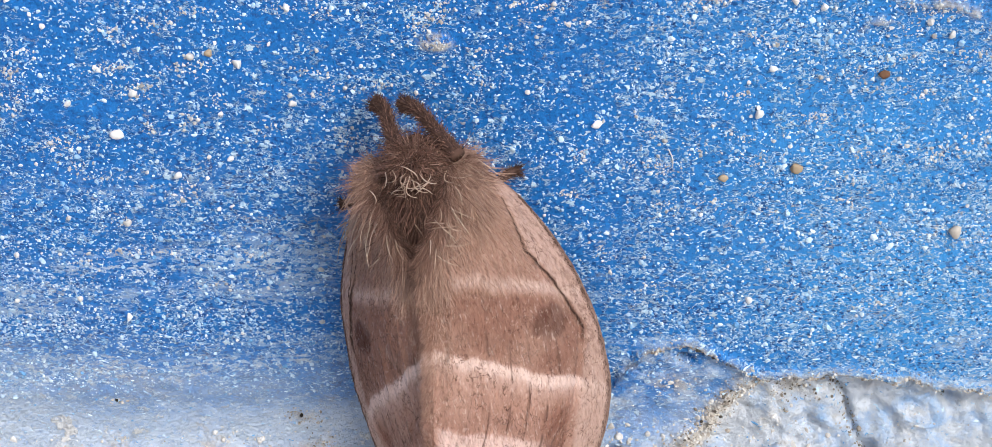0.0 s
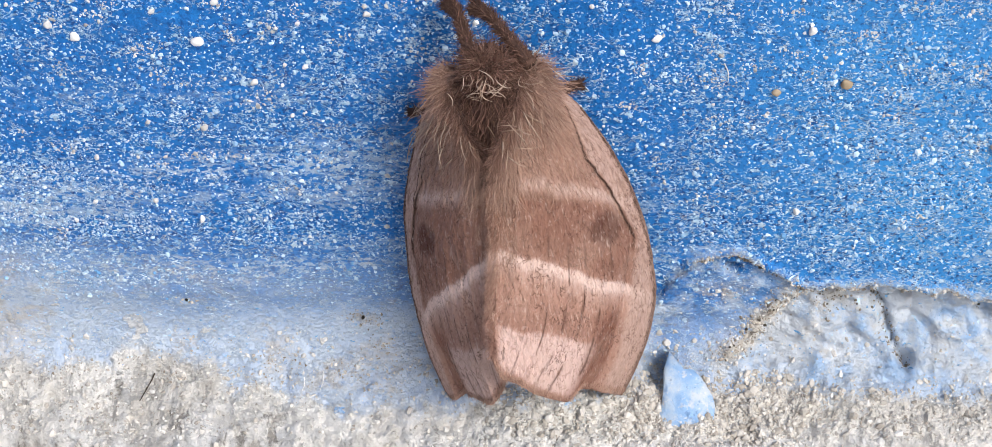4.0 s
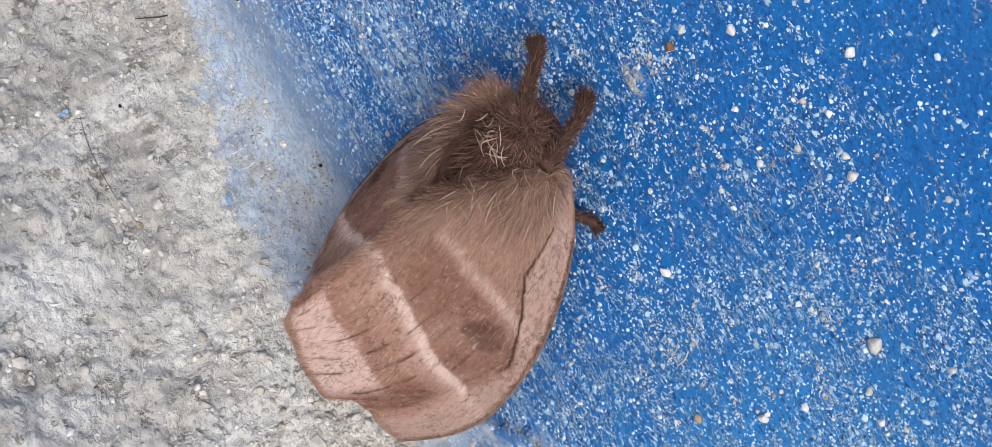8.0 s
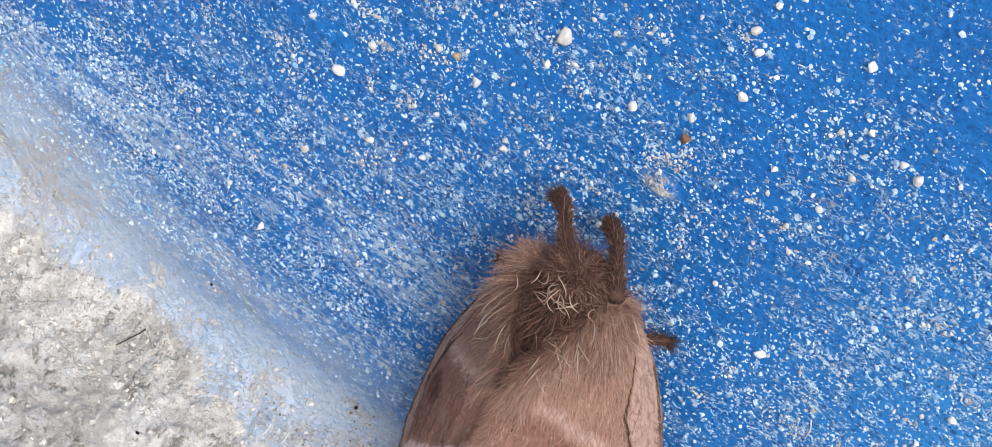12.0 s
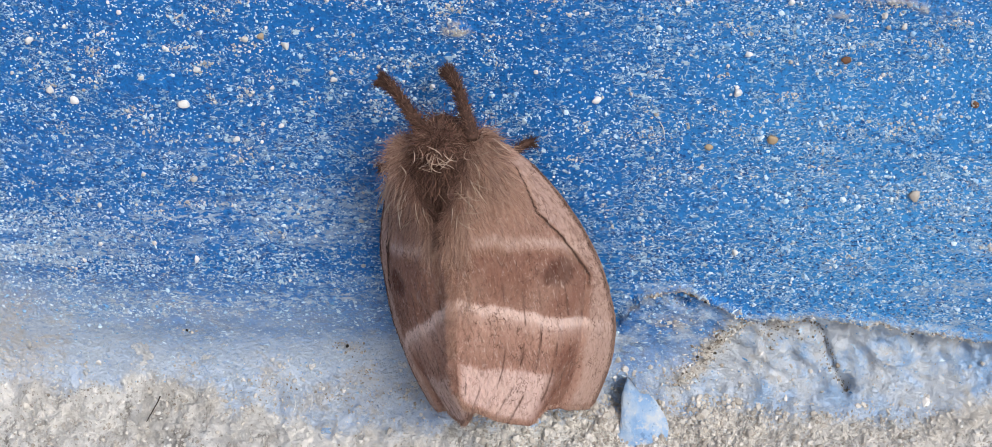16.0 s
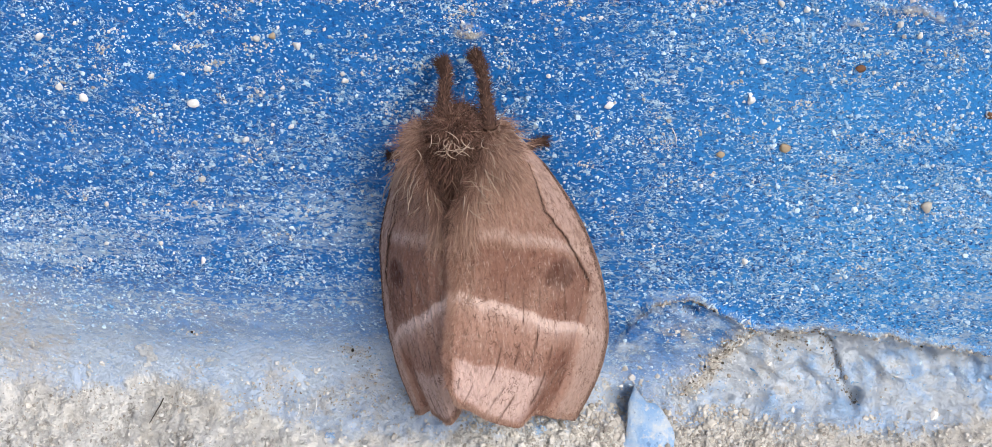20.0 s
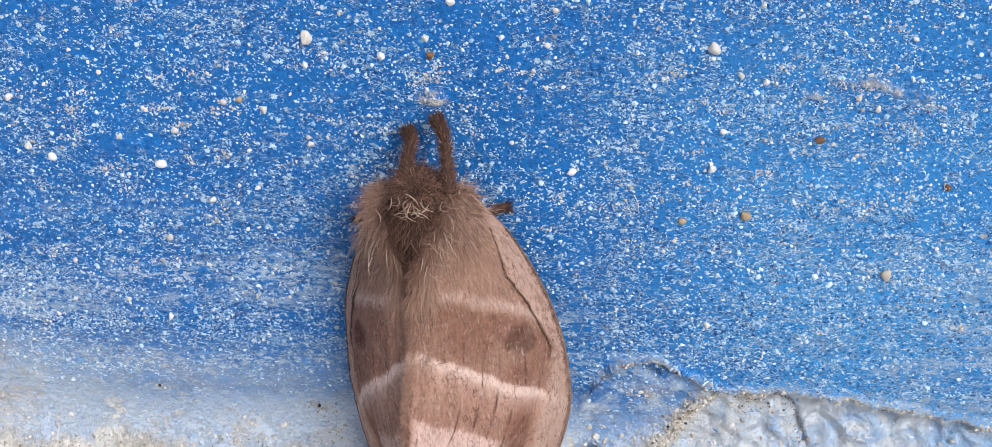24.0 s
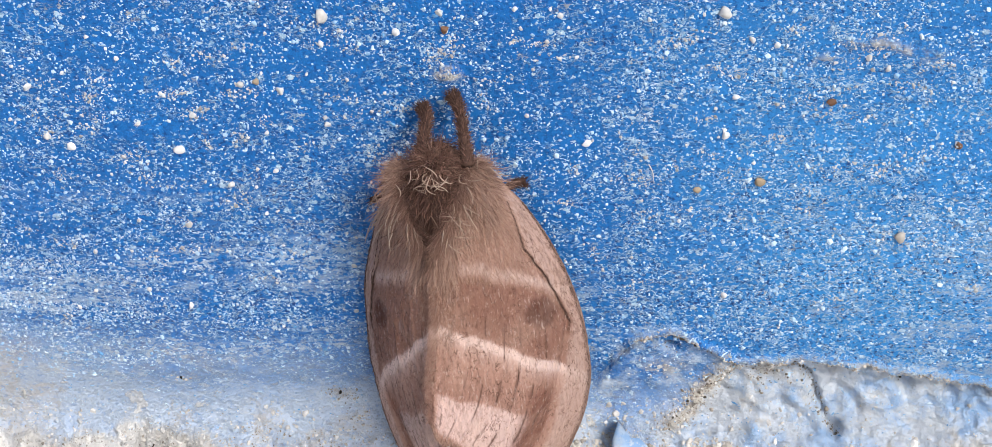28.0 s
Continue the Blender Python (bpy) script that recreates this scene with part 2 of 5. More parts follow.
    chalk = g.math("ADD", broken, g.math("MULTIPLY", g.math("SUBTRACT", g.noise(150, 6, 0.7), 0.5), 1.7))
    film = g.math("MAXIMUM", film, g.ramp(chalk, 0.36, 0.72, 0.0, 0.93))
    dusty = g.mix(g.ramp(g.noise(210, 5, 0.6, flat), 0.35, 0.65), (0.32, 0.46, 0.67), (0.48, 0.575, 0.69))
    dusty = g.mix(g.ramp(foot, -0.004, 0.012, 0.0, 0.75), dusty, (0.56, 0.63, 0.725))
    dirt = g.math("MULTIPLY", g.ramp(g.noise(95, 6, 0.72, flat), 0.50, 0.60), g.ramp(foot, -0.010, 0.006, 0.0, 0.8))
    dusty = g.mix(g.math("MULTIPLY", dirt, g.ramp(g.noise(900, 4, 0.7), 0.40, 0.55, 0.4, 1.0)), dusty, (0.54, 0.51, 0.47))
    dusty = g.mix(g.math("MULTIPLY", g.ramp(g.noise(1300, 4, 0.7, flat), 0.54, 0.64), 0.38), dusty, (0.15, 0.30, 0.59))
    dusty = g.mix(g.math("MULTIPLY", g.math("MAXIMUM", specks, dust), 0.35), dusty, (0.72, 0.74, 0.76))
    chalky = g.mix(g.ramp(g.noise(140, 6, 0.65, g.warp(200, 0.002)), 0.36, 0.56), (0.35, 0.53, 0.80), (0.64, 0.69, 0.76))
    chalky = g.mix(g.math("MULTIPLY", g.ramp(g.noise(190, 5, 0.65, g.warp(300, 0.001)), 0.55, 0.66), 0.55), chalky, (0.68, 0.65, 0.60))
    chalky = g.mix(g.math("MULTIPLY", g.ramp(g.noise(700, 5, 0.7), 0.60, 0.68), 0.4), chalky, (0.20, 0.23, 0.29))
    paint = g.mix(film, paint, g.mix(broken, dusty, chalky))
    # bare cement: a pale skim coat by the wall, mottled grey farther out
    edge = g.math("ADD", run, g.math("MULTIPLY", g.math("SUBTRACT", g.math("ADD", g.math("MULTIPLY", g.noise(50, 5, 0.6), 0.6), g.math("MULTIPLY", g.noise(230, 6, 0.72), 0.4)), 0.5), 0.027))
    edge = g.math("SUBTRACT", edge, g.ramp(place.outputs[0], -0.050, -0.026, 0.0, 0.0035))
    cement = g.mix(g.ramp(g.noise(95, 6, 0.65), 0.36, 0.62), (0.57, 0.55, 0.525), (0.79, 0.78, 0.765))
    cement = g.mix(g.ramp(g.noise(26, 5, 0.62), 0.46, 0.64, 0.0, 0.85), cement, (0.86, 0.855, 0.85))
    smudge = g.warp(70, 0.006, g.stretch(1.0, 0.55, 1.0))
    cement = g.mix(g.math("MULTIPLY", g.ramp(g.noise(60, 6, 0.68, smudge), 0.53, 0.66), 0.62), cement, (0.33, 0.31, 0.285))
    cement = g.mix(g.math("MULTIPLY", g.ramp(g.noise(170, 6, 0.72, smudge), 0.54, 0.64), 0.62), cement, (0.30, 0.28, 0.255))
    hollow = g.ramp(g.noise(400, 5, 0.72, g.warp(90, 0.004, g.stretch(1.0, 0.6, 1.0))), 0.57, 0.65)
    cement = g.mix(g.math("MULTIPLY", hollow, 0.75), cement, (0.22, 0.20, 0.18))
    cement = g.mix(g.math("MULTIPLY", g.ramp(g.noise(1500, 4, 0.7), 0.57, 0.66), 0.30), cement, (0.32, 0.30, 0.28))
    cement = g.mix(g.math("MULTIPLY", g.ramp(g.noise(28, 3), 0.56, 0.70), 0.25), cement, (0.55, 0.48, 0.40))
    d3, r3, k3 = g.cells(1000, g.warp(1200, 0.0004))
    grit = g.math("MULTIPLY", g.math("LESS_THAN", r3, 0.20), g.ramp(d3, 0.45, 0.34))
    cement = g.mix(g.math("MULTIPLY", grit, 0.6), cement, g.mix(k3, (0.60, 0.58, 0.55), (0.88, 0.87, 0.86)))
    skim = g.math("MULTIPLY", g.ramp(edge, 0.0215, 0.0180), g.ramp(g.noise(75, 5, 0.6), 0.42, 0.54))
    skim = g.math("MULTIPLY", skim, g.ramp(place.outputs[0], -0.060, -0.040, 0.3, 1.0))
    cement = g.mix(g.math("MULTIPLY", skim, 0.85), cement, g.mix(g.noise(500, 4, 0.6), (0.72, 0.70, 0.67), (0.87, 0.86, 0.84)))
    tan = g.math("MAXIMUM", crumbly, g.math("MULTIPLY", g.ramp(place.outputs[0], 0.0, 0.015), g.ramp(run, 0.024, 0.014)))
    cement = g.mix(g.math("MULTIPLY", tan, 0.6), cement, g.mix(g.noise(600, 4, 0.7), (0.34, 0.305, 0.26), (0.72, 0.67, 0.60)))
    bare = g.ramp(edge, 0.0118, 0.0152)
    bare = g.math("MAXIMUM", bare, g.math("MULTIPLY", crumbly, g.ramp(g.noise(420, 5, 0.7), 0.40, 0.50)))
    spots = g.math("MULTIPLY", g.ramp(foot, -0.004, 0.010), g.ramp(g.noise(230, 5, 0.7), 0.60, 0.64))
    bare = g.math("MAXIMUM", bare, g.math("MULTIPLY", spots, 0.8))
    color = g.mix(bare, paint, cement)
    rough_relief = g.math("MULTIPLY", g.noise(620, 6, 0.7), g.math("ADD", g.math("ADD", 1.3, broken), g.math("MULTIPLY", bare, 1.3)))
    height = g.math("ADD", g.math("ADD", g.math("MULTIPLY", fleck, 0.7), rough_relief), g.math("MULTIPLY", g.math("SUBTRACT", grit, hollow), g.math("MULTIPLY", bare, 0.8)))
    return g.done(color, g.math("ADD", 0.5, g.math("MULTIPLY", bare, 0.4)), height, 0.00042, 0.9)


def speckled(name, low, high, rough=0.7, scale=900.0, island=True, sheen=0.0, grain=0.35):
    """A plain stuff with a spread of tints from piece to piece and a fine grain."""
    g = Graph(name)
    tint = g.mix(g.random(island), low, high)
    n = g.noise(scale, 4, 0.6)
    dark = tuple(0.55 * v for v in low)
    return g.done(g.mix(g.math("MULTIPLY", g.ramp(n, 0.42, 0.70), grain), tint, dark), rough, n, 0.0001, 0.5, sheen, 0.15)


def wing_material():
    g = Graph("wing_scales")
    tint = g.attribute("tint").outputs["Color"]
    along = g.stretch(1.0, 1.0, 0.16)
    fuzz = g.noise(2300, 3, 0.6, along)
    patch = g.noise(160, 4, 0.6)
    c = g.mix(g.math("MULTIPLY", g.ramp(fuzz, 0.45, 0.72), 0.30), tint, (0.18, 0.098, 0.070))
    chips = g.math("SUBTRACT", 1.0, g.ramp(g.math("ABSOLUTE", g.math("SUBTRACT", g.noise(520, 4, 0.65, g.stretch(1.0, 1.0, 0.6)), 0.5)), 0.004, 0.016))
    c = g.mix(g.math("MULTIPLY", g.math("MULTIPLY", chips, g.ramp(g.noise(230, 3), 0.44, 0.58)), 0.85), c, (0.10, 0.050, 0.036))
    c = g.mix(g.math("MULTIPLY", g.ramp(patch, 0.42, 0.7), 0.22), c, (0.52, 0.36, 0.29))
    c = g.mix(g.math("MULTIPLY", g.ramp(g.noise(3400, 2, 0.5, along), 0.60, 0.72), 0.35), c, (0.66, 0.52, 0.46))
    speck = g.noise(1500, 4, 0.7)
    c = g.mix(g.math("MULTIPLY", g.ramp(speck, 0.55, 0.64), 0.38), c, (0.17, 0.085, 0.060))
    c = g.mix(g.math("MULTIPLY", g.ramp(speck, 0.42, 0.34), 0.30), c, (0.62, 0.48, 0.42))
    return g.done(c, 0.8, g.math("ADD", fuzz, speck), 0.00016, 0.7, 0.0, 0.12)


def dusty_paint():
    g = Graph("dusty_blue_paint_film")
    c = g.mix(g.ramp(g.noise(330, 4), 0.40, 0.66), (0.26, 0.43, 0.69), (0.47, 0.58, 0.71))
    c = g.mix(g.math("MULTIPLY", g.ramp(g.noise(1500, 3), 0.58, 0.66), 0.6), c, (0.70, 0.70, 0.69))
    c = g.mix(g.math("MULTIPLY", g.ramp(g.noise(480, 5, 0.7), 0.52, 0.62), 0.6), c, (0.60, 0.63, 0.66))
    c = g.mix(g.math("MULTIPLY", g.ramp(g.noise(800, 5, 0.7), 0.60, 0.68), 0.6), c, (0.10, 0.20, 0.40))
    return g.done(c, 0.75, g.noise(700, 6, 0.7), 0.0004, 0.9)


MASONRY = masonry()
WING = wing_material()
FUR = speckled("brown_fur", (0.33, 0.197, 0.148), (0.50, 0.340, 0.270), 0.85, 1500, True, 0.0)
MID_FUR = speckled("mid_brown_fur", (0.165, 0.086, 0.065), (0.285, 0.162, 0.125), 0.85, 1500, True, 0.0)
DARK_FUR = speckled("dark_brown_fur", (0.050, 0.027, 0.021), (0.125, 0.073, 0.056), 0.85, 1500, True, 0.0)
PALE_HAIR = speckled("pale_hair", (0.38, 0.265, 0.195), (0.58, 0.45, 0.36), 0.6, 1500, False)
RIDGE = speckled("painted_sand", (0.13, 0.34, 0.62), (0.70, 0.84, 0.94), 0.6, 1400, True, 0.0, 0.3)
STREAK = speckled("streaked_sand", (0.16, 0.31, 0.53), (0.66, 0.74, 0.82), 0.7, 1400, True, 0.0, 0.3)
SAND_ONE = speckled("quartz_grain", (0.52, 0.51, 0.49), (0.84, 0.85, 0.86), 0.5, 1100, False, 0.0, 0.25)
GRIT = speckled("cement_grit", (0.47, 0.45, 0.425), (0.80, 0.79, 0.775), 0.85, 1100)
TAN_GRIT = speckled("tan_grit", (0.36, 0.33, 0.29), (0.72, 0.695, 0.66), 0.85, 1100)
# dark end of this range imitates the shadow under the plaster's lip
LIP_SHADE = speckled("lip_shade_crumb", (0.05, 0.043, 0.036), (0.46, 0.41, 0.35), 0.85, 1100)
LIP = speckled("lip_crumb", (0.20, 0.17, 0.14), (0.74, 0.70, 0.64), 0.85, 1100)
BEIGE = speckled("beige_sand", (0.34, 0.335, 0.33), (0.74, 0.755, 0.76), 0.7, 1400, True, 0.0, 0.25)
PEBBLE = speckled("grey_pebble", (0.48, 0.44, 0.39), (0.76, 0.74, 0.71), 0.75, 700, False)
RUST = speckled("rust_brown_crumb", (0.15, 0.080, 0.050), (0.28, 0.165, 0.105), 0.85, 900, False)
SHADE_STONE = speckled("dark_crumb", (0.10, 0.10, 0.11), (0.16, 0.16, 0.17), 0.8, 900, False)
TAN = speckled("tan_crumb", (0.36, 0.28, 0.19), (0.50, 0.42, 0.31), 0.85, 900, False)
BLACK = speckled("dark_fibre", (0.012, 0.010, 0.009), (0.05, 0.042, 0.035), 0.6, 900, False)
THREAD = speckled("brown_fibre", (0.045, 0.036, 0.030), (0.12, 0.095, 0.075), 0.7, 900, False)
FLAKE = dusty_paint()


# ---------------------------------------------------------------- mesh helpers
def mesh(name, verts, faces, mat, smooth=False):
    me = bpy.data.meshes.new(name)
    me.from_pydata(np.asarray(verts, float).tolist(), [], faces if isinstance(faces, list) else faces.tolist())
    me.materials.append(mat)
    if smooth:
        me.polygons.foreach_set("use_smooth", [True] * len(me.polygons))
    me.update()
    return me


def part(name, me, parent, label=""):
    ob = new(name, me)
    ob.parent = parent
    return tagged(ob, label)


def quads(rows, cols, flip=False):
    i = np.arange((rows - 1) * cols).reshape(rows - 1, cols)[:, :-1].ravel()
    f = np.stack([i, i + 1, i + cols + 1, i + cols], 1)
    return f[:, ::-1] if flip else f


# ---------------------------------------------------------------- wall and ground: one profile, bent at the foot
PROFILE = np.array([(-6000, 0, 6000), (-140, 0, 140), (-60, 0, 60), (-10, 0, 10), (0, 0.3, 0), (6, 1.0, -6), (11, 0.3, -11), (16, -2.6, -14.6),
                    (22, -7.4, -18.2), (30, -15, -21.2), (38, -22.6, -24.1), (55, -39, -27.2), (80, -64, -28.4), (150, -134, -28.5),
                    (50000, -49984, -28.5)])
BEND = curve([tuple(row[[0, 1, 2, 2]]) for row in PROFILE[2:13]], 400)
BEND_RUN = np.linspace(-60, 80, 400)


def profile(run):
    y = np.where((run > -60) & (run < 80), np.interp(run, BEND_RUN, BEND[:, 0]), np.interp(run, PROFILE[:, 0], PROFILE[:, 1]))
    z = np.where((run > -60) & (run < 80), np.interp(run, BEND_RUN, BEND[:, 1]), np.interp(run, PROFILE[:, 0], PROFILE[:, 2]))
    return y, z


def break_line(x):
    """Height at which the plaster of the wall's foot has come away."""
    base = np.interp(x, (10, 17, 23, 30, 36, 41, 53, 62, 73, 82, 110), (-14, -3, 6, 7.6, 4, 0.6, 0.9, -0.4, -3, -6, -14))
    return base + 1.2 * fractal(x / 3.0, x * 0 + 4.2, 3, 9)


def broken_at(x, run):
    return step(-run, break_line(x) + 0.25, break_line(x) - 0.35) * step(x, 14, 19) * step(run, 24, 14)


PITS = [(29.8, -3.9, 1.2, 3.0), (57.6, 14.5, 1.5, 3.2), (69.3, 7.0, 1.7, 3.0), (77.5, 9.4, 1.3, 2.4), (50.5, 1.6, 0.8, 1.8), (56.5, 3.2, 1.0, 2.6), (44, 1.2, 0.8, 1.6), (18.0, 16.5, 2.5, 5.0), (20.5, 19, 1.4, 2.6),
        (-30.3, 7.6, 0.9, 1.0), (-57.9, 3.4, 0.5, 0.7), (46.5, 6.0, 1.0, 0.9), (62, 12, 1.2, 0.8)]


def rib_at(x, run):
    return np.exp(-(((x - (41 - 0.80 * run)) / 2.5) ** 2)) * step(run, -1, 2) * step(run, 17, 13)


def smear_at(x, run):
    """A slanting smear of bare plaster that stands a little proud of the paint."""
    line = run + 62.2 + 3.8 * step(x, 52, 60) - 3.0 * step(x, 63, 72)
    return np.exp(-((line / 0.8) ** 2)) * step(x, 49, 54) * step(x, 76, 70) * step(fractal(x / 1.8, run / 1.2, 3, 19), -0.3, 0.1)


def crumbly_at(x, run):
    """Where the plaster's broken edge shows its tan sand."""
    lip = np.exp(-(((-run - break_line(x) - 0.2) / 0.7) ** 2)) * step(x, 19, 23) * step(x, 130, 100)
    return np.clip(0.85 * lip + 0.8 * smear_at(x, run) + 1.2 * rib_at(x, run) + 0.9 * np.exp(-(((x - 46) / 3) ** 2 + ((run - 4) / 2.5) ** 2)) + 1.4 * np.exp(-(((x + 2.2) / 2.0) ** 2 + ((run + 62.4) / 1.2) ** 2) ** 2) + 0.8 * np.exp(-(((x - 28) / 3.5) ** 2 + ((run - 2) / 1.6) ** 2)), 0, 1)


def surface(x, run):
    """The point of the wall or ground at x along it and run down over it, with its relief."""
    y, z = profile(run)
    y2, z2 = profile(run + 0.5)
    ny, nz = -(z - z2), (y - y2)
    size = np.hypot(ny, nz) + 1e-9
    ny, nz = ny / size, nz / size
    near = step(np.abs(x), 400, 150) * step(np.abs(run), 400, 150)
    ground = step(run, 8, 24)
    d = (1 - ground) * (0.35 * fractal(x / 22, run / 14, 3, 1) + 0.16 * fractal(x / 2.6, run / 1.5, 3, 2))
    d = d + ground * (1.9 * fractal(x / 17, run / 17, 3, 3) + 1.7 * fractal(x / 4.2, run / 4.2, 3, 4) + 1.7 * np.abs(fractal(x / 1.7, run / 1.7, 3, 5)))
    gone = broken_at(x, run)
    lip = np.exp(-(((-run - break_line(x) - 0.6) / 0.75) ** 2)) * step(x, 17, 21) * step(x, 130, 100)
    bare = 0.25 + 0.75 * step(x - 41 + 0.8 * run, -3, 2)
    d = d - gone * (0.1 + 1.5 * bare + bare * (2.4 * fractal(x / 7, run / 5, 2, 6) + 1.2 * fractal(x / 1.8, run / 1.5, 3, 7) + 0.5 * fractal(x / 0.9, run / 0.8, 2, 17))) + 1.15 * lip * (1 + fractal(x / 1.2, run / 0.8, 2, 12))
    # a crumbly rib runs down through the broken patch; pits and a groove are sunk in it
    d = d + rib_at(x, run) * (1.5 + 1.4 * fractal(x / 1.5, run / 1.5, 3, 8))
    for px, pr, size, deep in PITS:
        d = d - deep * np.exp(-(((x - px) / size) ** 2 + ((run - pr) / size) ** 2) ** 2)
    d = d - 2.3 * gone * np.exp(-(((-run - break_line(x) + 0.9) / 0.6) ** 2)) * step(fractal(x / 3, x * 0, 2, 77), -0.1, 0.25)
    groove = np.exp(-(((x - (53 + 0.42 * (run - 5) + 0.8 * fractal(run / 2, run * 0, 2, 15))) / 0.7) ** 2)) * step(run, 2, 5) * step(run, 18, 15)
    d = d - 2.0 * groove
    mark = np.exp(-(((run + 30 - 0.07 * (x + 40)) / 0.7) ** 2)) * step(x, -48, -40) * step(x, -20, -25)
    d = d + 0.8 * np.exp(-(((x + 2.2) / 2.0) ** 2 + ((run + 62.4) / 1.2) ** 2) ** 2)
    d = (d + 0.3 * mark + 0.6 * smear_at(x, run)) * near
    return np.stack([x + 0 * y, y + ny * d, z + nz * d], -1)


def spaced(low, high, pitch, far, growth=1.35):
    """Even steps from low to high, then ever wider ones out to far on both sides."""
    inner = list(np.arange(low, high + pitch / 2, pitch))
    up, down, gap = [inner[-1]], [inner[0]], pitch
    while up[-1] < far[1] or down[-1] > far[0]:
        gap *= growth
        up.append(up[-1] + gap)
        down.append(down[-1] - gap)
    return np.array(sorted([v for v in down[1:] if v > far[0]] + [far[0]] + inner + [v for v in up[1:] if v < far[1]] + [far[1]]))


def sheet(name, xs, runs, label, category, behind):
    """A stretch of the profile; behind: how its far side goes on, as rows of y, z and run."""
    x, r = np.meshgrid(xs, runs)
    p = surface(x, r)
    verts, faces, n = p.reshape(-1, 3), quads(len(runs), len(xs)).tolist(), x.size
    ends = np.array([xs[0], xs[-1]])
    extra = np.array([(e, y, z) for y, z, _ in behind for e in ends])
    faces += [[n + 2 * k, n + 2 * k + 1, n + 2 * k + 3, n + 2 * k + 2] for k in range(len(behind) - 1)]
    me = mesh(name, to_world(np.concatenate([verts, extra])), faces, MASONRY, True)
    more = np.repeat([row[2] for row in behind], 2)
    for key, values in (("run", r), ("broken", broken_at(x, r) * (0.48 + 0.52 * step(x - 41 + 0.8 * r, -2, 1.5))), ("crumbly", crumbly_at(x, r))):
        values = np.concatenate([values.ravel() * (UNIT if key == "run" else 1), more * UNIT if key == "run" else 0 * more])
        me.attributes.new(key, "FLOAT", "POINT").data.foreach_set("value", values.astype(np.float32))
    return tagged(new(name, me), label, category, "", "structure")


XS = spaced(-125, 95, 0.5, (-40000, 40000))
ALL_RUNS = spaced(-118, 95, 0.5, (-2800, 50000))
SEAM = int(np.argmin(np.abs(ALL_RUNS - 19)))
sheet("wall", XS, ALL_RUNS[: SEAM + 1][::1], "blue painted cement wall speckled with sand, dusty and broken at its foot", "wall",
      [(0, 2800, -2800), (250, 2800, -2800), (250, -28.5, -2000)])
sheet("ground", XS, ALL_RUNS[SEAM:], "rough pale grey bare cement ground at the foot of the wall", "ground",
      [(250, -28.5, 900), (50000, -28.5, 50000)])


# ---------------------------------------------------------------- grains
def lump_shape(seed, rough=0.34):
    bm = bmesh.new()
    bmesh.ops.create_icosphere(bm, subdivisions=1, radius=1.0)
    own = random.Random(seed)
    for v in bm.verts:
        v.co *= 1 + own.uniform(-rough, rough)
    verts = np.array([v.co[:] for v in bm.verts])
    faces = np.array([[v.index for v in f.verts] for f in bm.faces])
    bm.free()
    return verts, faces


LUMPS = [lump_shape(n) for n in range(6)]


def spin(n):
    """n random turns."""
    q = rng.normal(size=(n, 4))
    q /= np.linalg.norm(q, axis=1, keepdims=True)
    a, b, c, d = q.T
    return np.stack([np.stack([1 - 2 * (c * c + d * d), 2 * (b * c - a * d), 2 * (b * d + a * c)], -1),
                     np.stack([2 * (b * c + a * d), 1 - 2 * (b * b + d * d), 2 * (c * d - a * b)], -1),
                     np.stack([2 * (b * d - a * c), 2 * (c * d + a * b), 1 - 2 * (b * b + c * c)], -1)], 1)


def scatter(name, x, run, size, mat, label, category, sink=0.55):
    """One mesh of many small stones that lie on the wall or ground."""
    at = surface(x, run)
    out = surface(x, run + 0.01) - at
    normal = np.stack([0 * x, out[:, 2], -out[:, 1]], -1)
    normal /= np.linalg.norm(normal, axis=1, keepdims=True) + 1e-9
    turns, verts, faces, start = spin(len(x)), [], [], 0
    shape = rng.uniform(0.42, 1.25, (len(x), 3))
    for n in range(len(x)):
        v, f = LUMPS[n % 6]
        p = (v * shape[n]) @ turns[n].T * size[n] + at[n] + normal[n] * size[n] * (1 - 2 * sink) * 0.5
        verts.append(p)
        faces.append(f + start)
        start += len(v)
    me = mesh(name, to_world(np.concatenate(verts)), np.concatenate(faces), mat)
    return tagged(new(name, me), label, category, "", "stuff")


def ridges(name, x, run, size, mat, label, category):
    """One mesh of many short bent ridges of caught sand that lie flat on the paint."""
    n, q = len(x), np.linspace(-1, 1, 5)
    turn = rng.normal(0, 1, n) * (0.85 - 0.50 * step(run, -46, -22))
    bend = rng.normal(0, 0.55, n)
    verts = []
    for k in q:
        a, b = k * size, bend * k * k * size
        px, pr = x + a * np.cos(turn) - b * np.sin(turn), run + a * np.sin(turn) + b * np.cos(turn)
        c = surface(px, pr)
        wide = (0.085 + 0.075 * rng.random(n)) * (1 - 0.75 * k * k)
        along = surface(px - wide * np.sin(turn), pr + wide * np.cos(turn)) - c
        out = np.stack([0 * x, -0.9 - 0 * x, 0.3 + 0 * x], -1) * wide[:, None] * 1.3
        verts += [c + along, c + out, c - along]
    v = np.stack(verts, 1).reshape(-1, 3)
    start = (np.arange(n) * 15)[:, None]
    f = np.concatenate([start + np.array([3 * k + s, 3 * k + s + 1, 3 * k + s + 4, 3 * k + s + 3]) for k in range(4) for s in range(2)])
    return tagged(new(name, mesh(name, to_world(v), f, mat, True)), label, category, "", "stuff")


